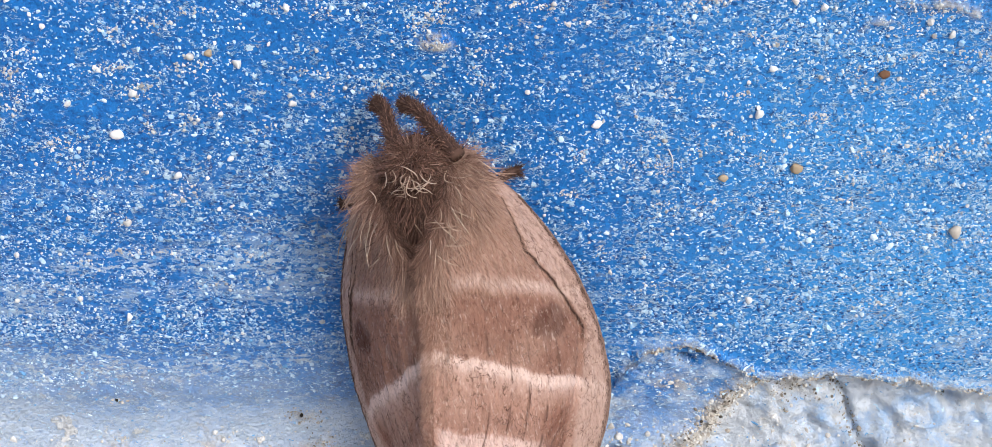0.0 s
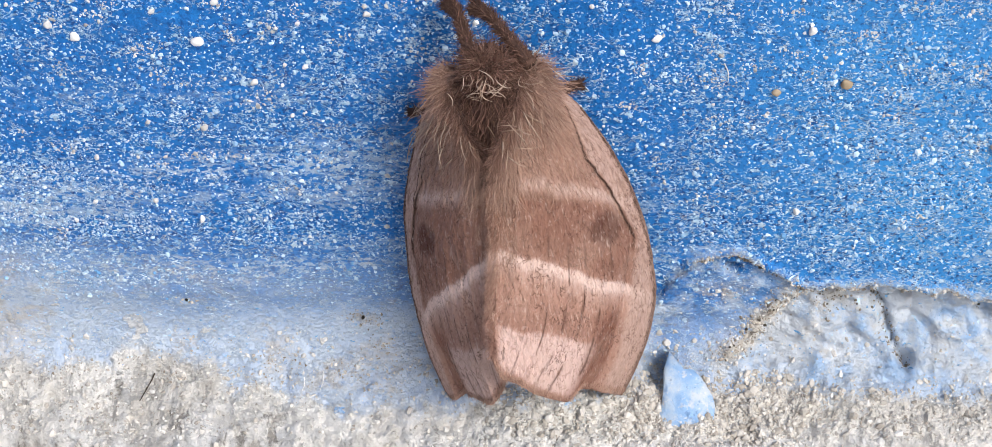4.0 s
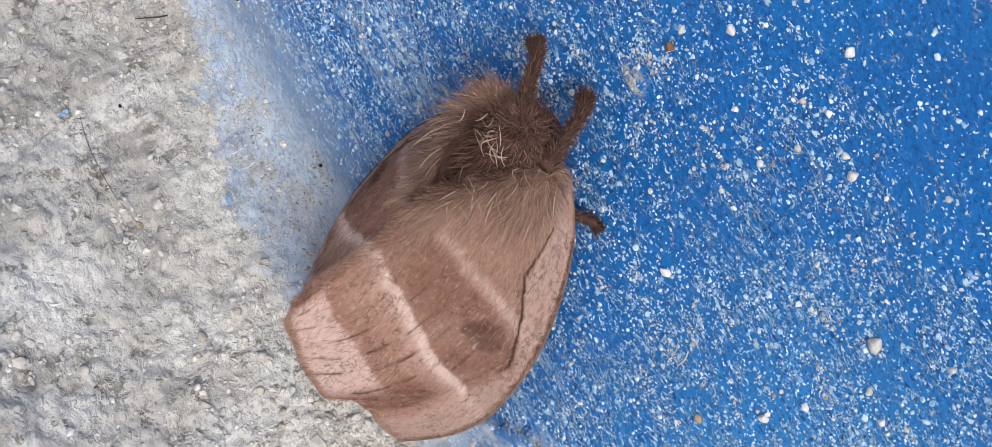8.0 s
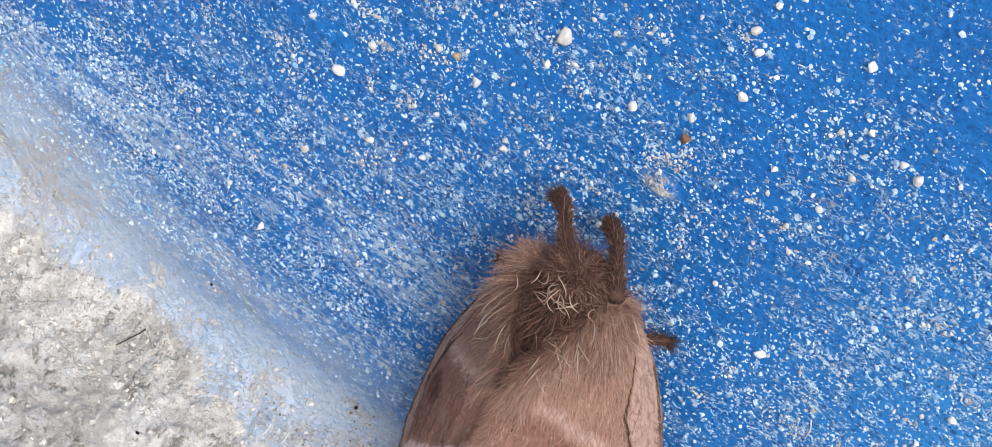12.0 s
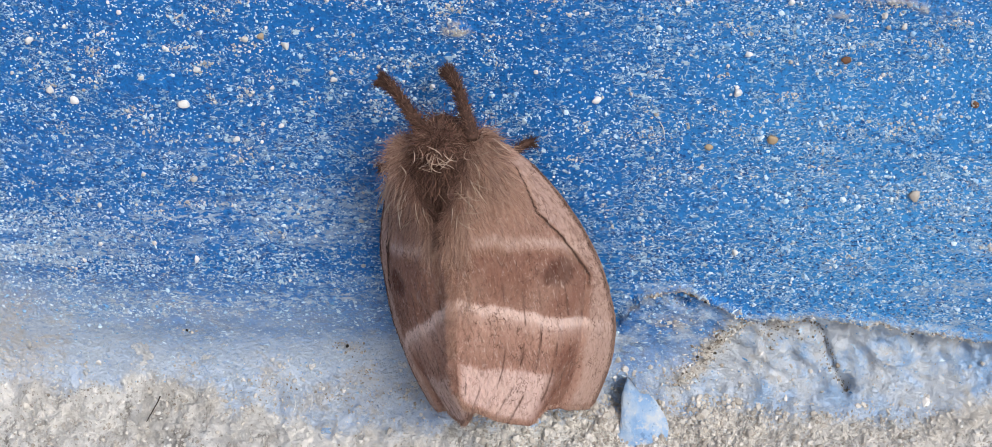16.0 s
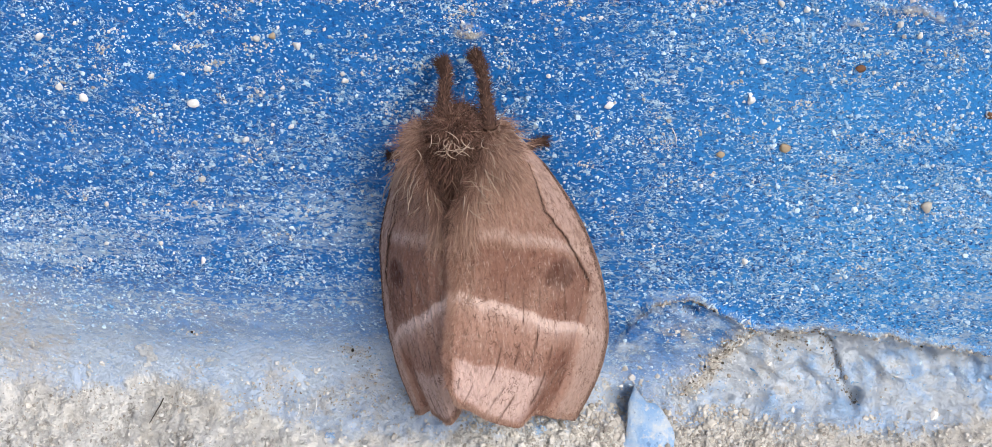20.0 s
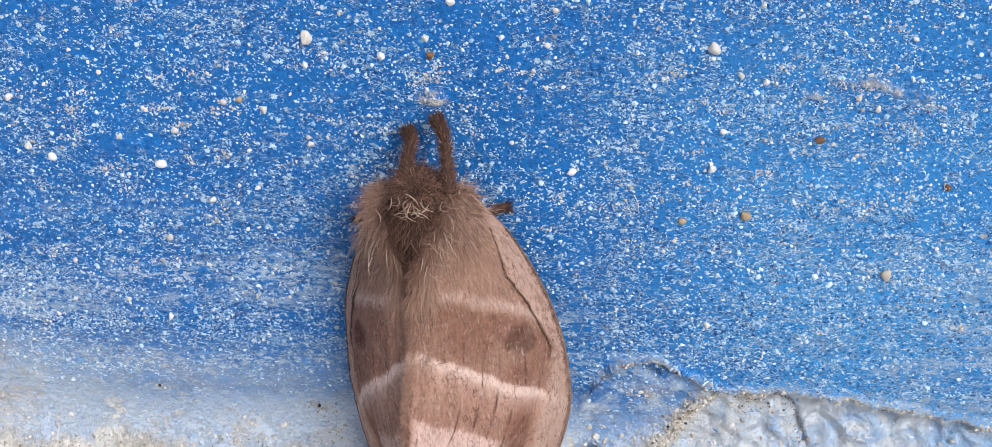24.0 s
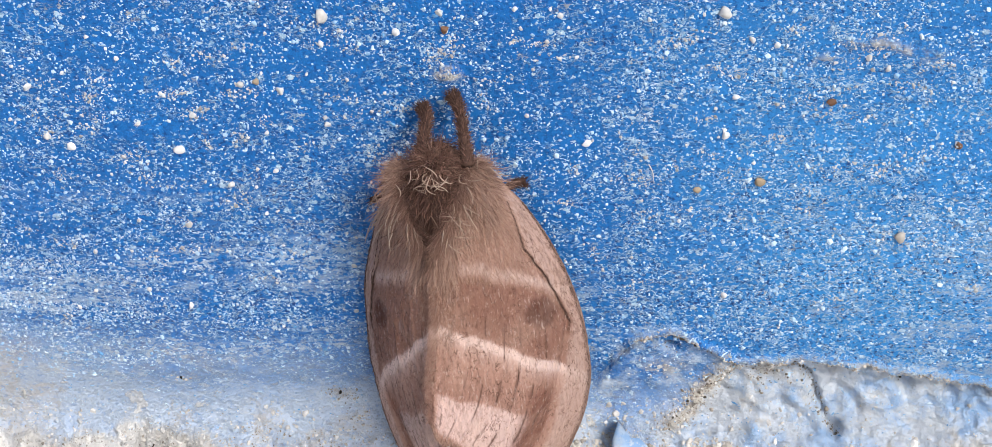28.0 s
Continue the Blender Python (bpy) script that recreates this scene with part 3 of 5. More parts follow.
def drawn(n, x0, x1, r0, r1, keep):
    x, r = rng.uniform(x0, x1, n), rng.uniform(r0, r1, n)
    ok = rng.random(n) < keep(x, r)
    return x[ok], r[ok]


def sand_density(x, r):
    d = 0.20 + 1.0 * np.clip(fractal((x + 0.5 * r) / 12, (r - 0.4 * x) / 5, 4, 21) + 0.10, 0, 1)
    return np.clip(d, 0, 1) * step(r, -112, -88) * step(r, 8, -6)


gx, gr = drawn(66000, -115, 92, -116, 10, sand_density)
scatter("sand_grains", gx, gr, np.minimum(0.11 + rng.exponential(0.075, len(gx)), 0.5), RIDGE, "fine pale sand grains stuck to the blue paint", "sand")


def ridge_density(x, r):
    d = 0.15 + 0.75 * np.clip(fractal(x / 9, r / 5, 4, 22) + 0.05, 0, 1) + 0.15 * step(x, 10, 50)
    return np.clip(d, 0, 1) * step(r, -112, -84) * np.maximum(np.maximum(step(r, 8, -4), 0.45 * step(r, 18, 12)), 0.8 * step(x, 10, 18) * step(r, 13, 4) * (r < 41.0 - x + 6))


hx, hr = drawn(52000, -115, 92, -116, 17, ridge_density)
ridges("sand_ridges", hx, hr, np.minimum(0.13 + rng.exponential(0.10, len(hx)), 0.6), RIDGE, "short crooked ridges of pale sand caught in the paint", "sand")
CLUSTERS = [(-57.5, 62.5), (-59.5, 55.8), (-68.5, 52.7), (-56.1, 47.7), (-46.0, 59.5), (-36.5, 59.5), (-33.0, 53.4), (-36.9, 50.9), (-19.3, 58.2), (-43.8, 55.2), (-26.6, 49.0), (-16.7, 47.1), (-39.4, 39.3), (-70.3, 28.9), (-56.3, 25.6), (-49.9, 27.8), (-59.7, 59.5), (-50.6, 41.2), (39.7, 42.3), (46.9, 48.5), (41.5, 61.0), (58.9, 62.1), (62.9, 64.9), (61.3, 52.2), (70.3, 62.0), (63.3, 41.2), (51.9, 38.0), (64.9, 29.0), (71.8, 27.1), (52.5, 34.1), (69.6, 44.9)]
MORE_CLUSTERS = [(-47.0, 59.6), (-55.9, 47.4), (-42.3, 49.3), (-40.5, 37.3), (-49.3, 33.3), (-45.1, 27.4), (-77.0, 32.4), (16.0, 43.5), (26.2, 46.6), (31.9, 43.6), (37.7, 45.5), (51.5, 55.6),
                 (55.3, 53.3), (58.7, 57.9), (28.2, 52.6), (42.6, 32.4), (33.8, 34.3), (54.8, 42.6), (27.0, 33.6), (18.8, 25.6), (-1.6, 66.0), (-4.6, 65.2), (-0.6, 68.6), (-2.0, 62.3),
                 (-22.0, 68.2), (-18.2, 70.4), (-16.5, 67.5), (59.4, 65.9), (62.2, 64.6), (39.0, 62.2), (70.0, 57.7), (73.3, 61.9), (11.6, 67.4), (14.3, 65.0)]
spots = [(x, -z) for x, z in CLUSTERS + MORE_CLUSTERS] + list(zip(rng.uniform(-115, 90, 60), -rng.uniform(12, 88, 60)))
bx = np.concatenate([x + rng.normal(0, rng.uniform(0.8, 2.2), 34) for x, r in spots])
br = np.concatenate([r + rng.normal(0, rng.uniform(0.4, 0.9), 34) for x, r in spots])
scatter("sand_clusters", bx, br, np.minimum(0.09 + rng.exponential(0.07, len(bx)), 0.4), BEIGE, "clusters of beige sand caught in the paint", "sand", 0.6)
ux, ur = drawn(60000, -115, 92, -48, 6, lambda x, r: step(fractal(x / 16, r / 1.7, 4, 27), 0.0, 0.2) * step(fractal(x / 30, r / 12, 2, 28), -0.25, 0.15) * step(r, -46, -28) * step(r, 5, -5) * (0.35 + 0.65 * step(x, 10, -20)))
scatter("streaked_sand", ux, ur, np.minimum(0.10 + rng.exponential(0.07, len(ux)), 0.4), STREAK, "grey sand dragged into level streaks over the blue paint", "sand", 0.6)
PATCHES = [(-57.9, 3.4, 0.7, 0.5, 26), (-29.4, 7.2, 2.0, 1.0, 90), (-44, 16.5, 3.0, 1.5, 150), (-79, 17, 2.4, 0.6, 70), (-33, 16.5, 1.5, 1.0, 60), (-26, 12.5, 1.5, 0.8, 50), (-62, 18, 2.0, 1.0, 70)]
mx = np.concatenate([x + rng.normal(0, a, n) for x, r, a, b, n in PATCHES])
mr = np.concatenate([r + rng.normal(0, b, n) for x, r, a, b, n in PATCHES])
scatter("dirt_grit", mx, mr, np.minimum(0.08 + rng.exponential(0.07, len(mx)), 0.34), LIP, "patches of brown and tan grit on the dusty paint", "grit", 0.6)
cx, cr = drawn(10500, -120, 92, 10, 95, lambda x, r: 0.35 + 1.6 * np.clip(fractal(x / 9, r / 9, 3, 31) + 0.05, 0, 1))
scatter("cement_grit", cx, cr, np.minimum(0.12 + rng.exponential(0.13, len(cx)), 0.85), GRIT, "loose grey and tan grit on the cement ground", "grit")
vx, vr = drawn(3400, -120, 40, 22, 80, lambda x, r: step(fractal(x / 11, r / 11, 3, 71), 0.10, 0.32) + 0.8 * np.exp(-(((x + 6) / 10) ** 2 + ((r - 32) / 6) ** 2)))
scatter("gravel", vx, vr, np.minimum(0.24 + rng.exponential(0.18, len(vx)), 1.0), GRIT, "patches of loose angular gravel on the cement ground", "gravel", 0.45)
lx, lr = drawn(5200, 18, 90, -6, 22, lambda x, r: broken_at(x, r) * 0.02 + 0.9 * crumbly_at(x, r) + 0.3 * np.exp(-(((x - (41 - 0.75 * r)) / 2.4) ** 2)) * step(r, -1, 2))
scatter("plaster_crumbs", lx, lr, np.minimum(0.10 + rng.exponential(0.09, len(lx)), 0.5), GRIT, "tan crumbs of broken plaster at the wall's foot", "crumbs")


def crevice_shade_at(x, r):
    """Where dark grit stands in for shade in the broken patch: the groove and the pits."""
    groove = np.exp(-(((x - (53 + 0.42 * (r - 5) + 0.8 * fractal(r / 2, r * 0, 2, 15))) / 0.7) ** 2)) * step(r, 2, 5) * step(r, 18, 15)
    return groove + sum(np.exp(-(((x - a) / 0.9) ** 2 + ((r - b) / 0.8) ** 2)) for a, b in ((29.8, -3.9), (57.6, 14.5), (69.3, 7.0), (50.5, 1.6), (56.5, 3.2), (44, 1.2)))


# dirty crumbs, coloured dark to fake shade under the lip and in crevices
kx, kr = drawn(60000, 18, 90, -10, 16, lambda x, r: 0.8 * np.exp(-(((-r - break_line(x) + 0.45) / 0.40) ** 2)) * step(x, 19, 23) * step(fractal(x / 2.5, r * 0, 2, 44), -0.35, 0.1) + 0.06 * rib_at(x, r) + 0.3 * crevice_shade_at(x, r) + 0.2 * np.exp(-(((x - 46) / 2.4) ** 2 + ((r - 4) / 2.0) ** 2)))
scatter("lip_crumbs", kx, kr, np.minimum(0.09 + rng.exponential(0.09, len(kx)), 0.5), LIP_SHADE, "dark and tan crumbs that deepen the shade under the broken plaster's lip", "crumbs")
ex, er = drawn(52000, 18, 90, -12, 16, lambda x, r: (0.45 + 0.4 * step(x, 38, 44)) * np.exp(-(((-r - break_line(x) - 0.45) / 0.55) ** 2)) * step(x, 19, 23) * step(fractal(x / 3.5, r * 0, 2, 45), -0.3, 0.2) + 0.35 * rib_at(x, r))
scatter("plaster_grit", ex, er, np.minimum(0.07 + rng.exponential(0.07, len(ex)), 0.4), LIP, "pale gritty crumbs on the broken plaster's edge", "crumbs")
fx, fr = drawn(16000, -118, 92, 9, 28, lambda x, r: (0.22 + 0.75 * np.clip(fractal(x / 6, r / 3, 3, 36) + 0.1, 0, 1) + 0.4 * step(x, -12, 5)) * (1 - 0.65 * step(x, -50, -42) * step(x, -8, -16)) * step(r - 6 * step(x, 20, 28), 10, 17))
scatter("joint_grit", fx, fr, np.minimum(0.10 + rng.exponential(0.10, len(fx)) * (0.5 + 0.7 * step(fr, 14, 20)), 0.65), TAN_GRIT, "coarse grit gathered in the joint of wall and ground", "grit")

tx, tr = drawn(11000, -10, 70, 15, 36, lambda x, r: step(r + 2.5 * fractal(x / 7, r / 5, 3, 37), 16.5, 20) * step(r + 4 * fractal(x / 9, r / 6, 3, 38), 31, 25) * (0.35 + 0.65 * step(x, 8, 14)) * (0.25 + 0.75 * step(x, 50, 36)) * step(x, 70, 60))
scatter("coarse_crumbs", tx, tr, np.minimum(0.16 + rng.exponential(0.14, len(tx)), 0.8), TAN_GRIT, "coarse tan crumbs heaped in the joint below the broken plaster", "crumbs", 0.45)


def stone(name, x, run, size, mat, label, category, group, seed, squash=(1, 1, 1), sink=0.3):
    """A single stone with a facetted, worn surface."""
    bm = bmesh.new()
    bmesh.ops.create_icosphere(bm, subdivisions=2, radius=1.0)
    own = random.Random(seed)
    bulges = [(Vector((own.gauss(0, 1), own.gauss(0, 1), own.gauss(0, 1))).normalized(), own.uniform(-0.28, 0.2)) for _ in range(7)]
    cuts = [(Vector((own.gauss(0, 1), own.gauss(0, 1), own.gauss(0, 1))).normalized(), own.uniform(0.45, 0.75)) for _ in range(9)]
    for v in bm.verts:
        n = v.co.normalized()
        v.co = n * (1 + sum(k * max(0, n.dot(b)) ** 3 for b, k in bulges) + own.uniform(-0.11, 0.11))
        for b, k in cuts:
            v.co -= b * max(0.0, v.co.dot(b) - k)
        v.co = Vector((v.co.x * squash[0], v.co.y * squash[1], v.co.z * squash[2])) * size * UNIT
    me = bpy.data.meshes.new(name)
    bm.to_mesh(me)
    bm.free()
    me.polygons.foreach_set("use_smooth", [True] * len(me.polygons))
    me.materials.append(mat)
    at = surface(np.array([float(x)]), np.array([float(run)]))[0]
    out = surface(np.array([float(x)]), np.array([run + 0.01]))[0] - at
    normal = np.array((0, out[2], -out[1])) / (np.hypot(out[1], out[2]) + 1e-9)
    ob = new(name, me)
    ob.location = to_world(at + normal * size * (0.8 - sink))
    ob.rotation_euler = (own.uniform(0, 0.6), own.uniform(0, 6), own.uniform(0, 0.6))
    return tagged(ob, label, category, group)


WALL_GRAINS = [(-47.2, 49, 0.85), (-65.3, 49.9, 0.7), (-40, 41.5, 0.6), (18.3, 48.5, 0.75), (40, 49.9, 0.8), 
               (39, 16.4, 0.55), (13.5, 93, 0.75), (23.9, 83.5, 0.8), (21.6, 84.1, 0.6), (-9.2, 70.2, 0.7), (0, 89, 0.6),
               (1.5, 86.7, 0.6), (40.3, 72.5, 0.95), (-69.6, 62, 0.7), (-68.6, 52.3, 0.7), (-28.9, 60, 0.7), (-22.5, 53.1, 0.55)]
WALL_GRAINS_MORE = [(41.6, 56.9, 0.5), (47.9, 66.1, 0.55), (64.4, 61.5, 0.55), (75.3, 46.8, 0.6), (-35.2, 61.4, 0.6), (-21.2, 68.4, 0.6),
                    (2.1, 80.1, 0.7), (-2.3, 73.6, 0.6), (16.9, 85.5, 0.55), (9.2, 73.8, 0.5), (13.8, 83.4, 0.5), (-43.9, 55.6, 0.55),
                    (-48.8, 33.3, 0.6), (15.9, 72.4, 0.45), (17.4, 78.4, 0.5), (13.5, 68, 0.45), (44.2, 67.3, 0.55), (29.2, 71.3, 0.45)]
for n, (x, z, s) in enumerate(WALL_GRAINS + WALL_GRAINS_MORE):
    stone("sand_grain", x, -z, s, SAND_ONE, "large white quartz grain stuck on the blue wall", "sand grain", "large grains on the wall", n, (1.15, 0.9, 1.25), 0.45)
stone("rust_crumb", -1.7, -70.8, 0.85, RUST, "small rust-brown crumb stuck on the blue wall", "crumb", "", 90)
# dark stone fills in for the shadowed cavity left of the flake
stone("dark_crumb", 19.6, 16.0, 1.1, SHADE_STONE, "dark pointed crumb standing in for the shaded gap beside the blue paint flake", "crumb", "", 94, (0.8, 0.9, 1.9), 0.2)
stone("plaster_crumb", 45.1, -40.5, 1.02, TAN, "small tan plaster lump stuck on the blue wall", "crumb", "", 95, (1.1, 0.7, 1.0), 0.5)
stone("plaster_crumb", 35.4, -38.8, 0.77, TAN, "small tan plaster lump stuck on the blue wall", "crumb", "", 96, (1.1, 0.7, 1.0), 0.5)
stone("plaster_crumb", 67.4, -28.4, 1.10, PEBBLE, "small pale pointed plaster lump on the blue wall", "crumb", "", 97, (1.1, 0.7, 1.0), 0.5)
stone("rust_crumb", 56.0, -55.4, 0.85, RUST, "rust-brown crumb stuck on the blue wall", "crumb", "", 98, (1.1, 0.7, 1.0), 0.5)
stone("rust_crumb", 75.5, -46.8, 0.85, RUST, "rust-brown crumb stuck on the blue wall", "crumb", "", 99, (1.1, 0.7, 1.0), 0.5)
stone("plaster_crumb", -32.6, -61.8, 0.7, TAN, "small tan plaster lump stuck on the blue wall", "crumb", "", 100, (1.1, 0.7, 1.0), 0.5)
stone("plaster_lump", -20.4, -73.7, 1.3, PEBBLE, "small grey-tan plaster lump on the blue wall", "plaster lump", "", 93, (1.2, 0.6, 0.9), 0.5)


SHAPES = [mesh("grain_shape", v * UNIT, f, SAND_ONE) for v, f in LUMPS] + [mesh("gravel_shape", v * UNIT, f, PEBBLE) for v, f in LUMPS]


def sprinkle(name, x, run, size, first, label, category, group, sink):
    """Single small stones on shared shapes."""
    at = surface(x, run)
    out = surface(x, run + 0.01) - at
    for n in range(len(x)):
        ob = new(name, SHAPES[first + n % 6])
        normal = np.array((0, out[n, 2], -out[n, 1])) / (np.hypot(out[n, 1], out[n, 2]) + 1e-9)
        ob.location = to_world(at[n] + normal * size[n] * (0.8 - sink))
        ob.rotation_euler = tuple(rng.uniform(0, 6.28, 3))
        ob.scale = tuple(size[n] * rng.uniform(0.7, 1.15, 3))
        tagged(ob, label, category, group)


wx, wr = drawn(1100, -95, 88, -105, -8, lambda x, r: 0.15 + 0.6 * sand_density(x, r))
sprinkle("sand_grain", wx[:240], wr[:240], 0.24 + rng.exponential(0.08, 240), 0, "small white quartz grain stuck on the blue wall", "sand grain", "small grains on the wall", 0.55)
qx, qr = drawn(900, -115, 30, 26, 78, lambda x, r: 0.12 + step(fractal(x / 11, r / 11, 3, 71), 0.06, 0.32) + 0.9 * np.exp(-(((x + 6) / 9) ** 2 + ((r - 32) / 6) ** 2)))
sprinkle("gravel_stone", qx[:220], qr[:220], 0.32 + rng.exponential(0.17, 220), 6, "angular pale gravel stone lying on the cement ground", "gravel", "gravel on the ground", 0.5)


def run_of(y):
    return float(np.interp(-y, -PROFILE[4:, 1], PROFILE[4:, 0])) if y < 0.3 else 0.0


PEBBLES = [(-15.6, -22, 1.1), (-19, -40.3, 1.2), (-89, -23, 1.2), (-9.1, -16.4, 1.2), (-12.5, -17, 0.7), (-4.4, -18.5, 0.9), (-0.2, -17.6, 1.0), (-2.2, -14.6, 0.8),
           (-35.5, -54.4, 1.1), (-38.4, -54, 1.0), (-60, -40, 0.9), (-70, -30, 0.9), (-28, -46, 0.9), (-9, -27, 0.8), (-84, -30, 1.0), (-52, -50, 0.9)]
for n, (x, y, s) in enumerate(PEBBLES):
    stone("pebble", x, run_of(y), s, PEBBLE, "small pale pebble lying on the cement ground", "pebble", "pebbles on the ground", 200 + n, (1.1, 0.9, 0.75))


# ---------------------------------------------------------------- threads, twigs, flakes
def tube(points, radii, sides=6):
    p = np.asarray(points, float)
    t = np.gradient(p, axis=0)
    t /= np.linalg.norm(t, axis=1, keepdims=True) + 1e-9
    a = np.cross(t, (0.31, -0.9, 0.2))
    a /= np.linalg.norm(a, axis=1, keepdims=True) + 1e-9
    b = np.cross(t, a)
    w = np.linspace(0, 2 * np.pi, sides, endpoint=False)
    ring = a[:, None] * np.cos(w)[None, :, None] + b[:, None] * np.sin(w)[None, :, None]
    v = (p[:, None] + ring * np.asarray(radii, float)[:, None, None]).reshape(-1, 3)
    f = [[k * sides + s, k * sides + (s + 1) % sides, (k + 1) * sides + (s + 1) % sides, (k + 1) * sides + s] for k in range(len(p) - 1) for s in range(sides)]
    return v, f + [list(range(sides))[::-1], [(len(p) - 1) * sides + s for s in range(sides)]]


def strand(name, stops, radius, mat, label, category, lift=0.25):
    """A thread that lies on the ground through stops of x and run."""
    s = curve([(n / (len(stops) - 1), *stop, 0) for n, stop in enumerate(stops)], 24)
    p = surface(s[:, 0], s[:, 1])
    p = np.stack([np.convolve(np.pad(p[:, k], 2, "edge"), np.ones(5) / 5, "valid") for k in range(3)], -1)
    p[:, 2] += lift
    p[:, 1] -= lift
    v, f = tube(p, np.linspace(radius, radius * 0.6, len(p)))
    return tagged(new(name, mesh(name, to_world(v), f, mat, True)), label, category)


strand("hair_strand", [(-56.2, 36.8), (-52.3, 37.8), (-47.8, 38.4), (-42.9, 38.5), (-38.6, 38.1), (-33.5, 36.4)], 0.058, THREAD, "thin curved black hair lying on the cement ground", "hair")
strand("twig", [(-64.2, 17.4), (-65.2, 19.8), (-66.5, 22.2)], 0.13, THREAD, "short dark twig lying at the foot of the wall", "twig", 0.5)
strand("straw", [(-99.5, 24.5), (-97.6, 26), (-95.5, 29.5)], 0.2, PALE_HAIR, "thin pale straw lying on the cement ground", "straw", 0.4)
for a, b in (((-39.5, 18), (-39.7, 20.3)), ((-36.3, 17), (-36.8, 20.2)), ((27.8, -44), (28.4, -40.6))):
    strand("fibre", [a, ((a[0] + b[0]) / 2 + 0.3, (a[1] + b[1]) / 2), b], 0.10, SAND_ONE, "fine pale fibre stuck to the wall", "fibre", 0.15)
stone("dark_crumb", -54.5, 31, 0.5, BLACK, "tiny dark crumb on the cement ground", "crumb", "", 301, (1.3, 0.6, 0.7), 0.5)
stone("dark_crumb", -57.9, 3.4, 0.42, BLACK, "tiny dark crumb stuck on the dusty blue paint", "crumb", "", 302)
stone("dark_crumb", -29.4, 7.2, 0.55, BLACK, "small dark crumb in a chip of the paint", "crumb", "", 303, (1, 0.5, 0.7), 0.5)
stone("tan_crumb", -36, 37, 0.9, TAN, "flat tan crumb on the cement ground beside a hair", "crumb", "", 304, (1.0, 0.5, 1.3), 0.5)
stone("brown_crumb", -115.5, 27, 1.1, RUST, "brown crumb lying on the cement ground", "crumb", "", 305, (1.6, 0.8, 0.8))


def flake(name, centre, across, down, outline, bend, thick, label, seed, ragged=0.05):
    """A curled chip of paint: a bent plate with a ragged outline."""
    own = np.random.default_rng(seed)
    n, rings = 26, 6
    w = np.linspace(0, 2 * np.pi, n, endpoint=False)
    edge = (1 + ragged * own.normal(size=n)) * outline(w)
    top = []
    for k in range(rings + 1):
        q = k / rings
        u, v = q * edge * np.cos(w), q * edge * np.sin(w)
        top.append(np.stack([u, v, bend * (1 - u * u - 0.4 * v * v) + 0.12 * own.normal(size=n) * (k > 0)], -1))
    p = np.concatenate(top)
    a, d = np.array(across, float), np.array(down, float)
    out = np.cross(d / np.linalg.norm(d), a / np.linalg.norm(a))
    out = out if out[1] < 0 else -out
    face = np.array(centre) + p[:, :1] * a + p[:, 1:2] * d + p[:, 2:] * out
    back = face - out * thick
    m = len(p)
    f = [[k * n + s, k * n + (s + 1) % n, (k + 1) * n + (s + 1) % n, (k + 1) * n + s] for k in range(rings) for s in range(n)]
    faces = f + [[m + i for i in q][::-1] for q in f]
    faces += [[rings * n + s, rings * n + (s + 1) % n, m + rings * n + (s + 1) % n, m + rings * n + s] for s in range(n)]
    me = mesh(name, to_world(np.concatenate([face, back])), faces, FLAKE, True)
    return tagged(new(name, me), label, "paint flake")


CHIP = np.array([(-0.22, -1.88), (0.16, -1.35), (0.62, -1.10), (0.98, -0.30), (0.70, 0.45), (-0.12, 1.48), (-0.45, 1.30), (-0.88, 0.50), (-0.98, -0.22), (-0.62, -0.70)])


def chip_edge(w):
    """Distance from the middle to the edge of an angular chip, by direction."""
    turn = np.arctan2(CHIP[:, 1], CHIP[:, 0]) % (2 * np.pi)
    order = np.argsort(turn)
    return np.interp(w, turn[order], np.hypot(CHIP[:, 0], CHIP[:, 1])[order], period=2 * np.pi)


flake("paint_flake", (22.7, -10.2, -19.4), (4.7, 0.8, 0.6), (0.9, -5.0, -3.9), chip_edge, 1.1, 1.1,
      "curled light blue paint flake leaning at the wall's foot", 5, 0.04)
for n, (x, r, s) in enumerate(((-33.3, 23.8, 0.7), (3.9, 21.8, 0.9), (-103, 21.5, 1.5), (-57.2, 39, 0.6), (0.6, 46.7, 0.9))):
    at = surface(np.array([float(x)]), np.array([float(r)]))[0]
    y2, z2 = (surface(np.array([float(x)]), np.array([r + 1.0]))[0] - at)[1:]
    flake("paint_flake", at + np.array([0, -0.25, 0.25]), (s, 0, 0), (0, y2 * s, z2 * s), lambda w: 1 + 0.3 * np.cos(2 * w + n), 0.15, 0.2,
          "small scrap of blue paint on the bare cement", 20 + n, 0.2)

# ---------------------------------------------------------------- the moth
moth = tagged(new("moth"), "brown furry moth with folded banded wings resting on the wall", "moth")
moth.location = to_world(MOTH)


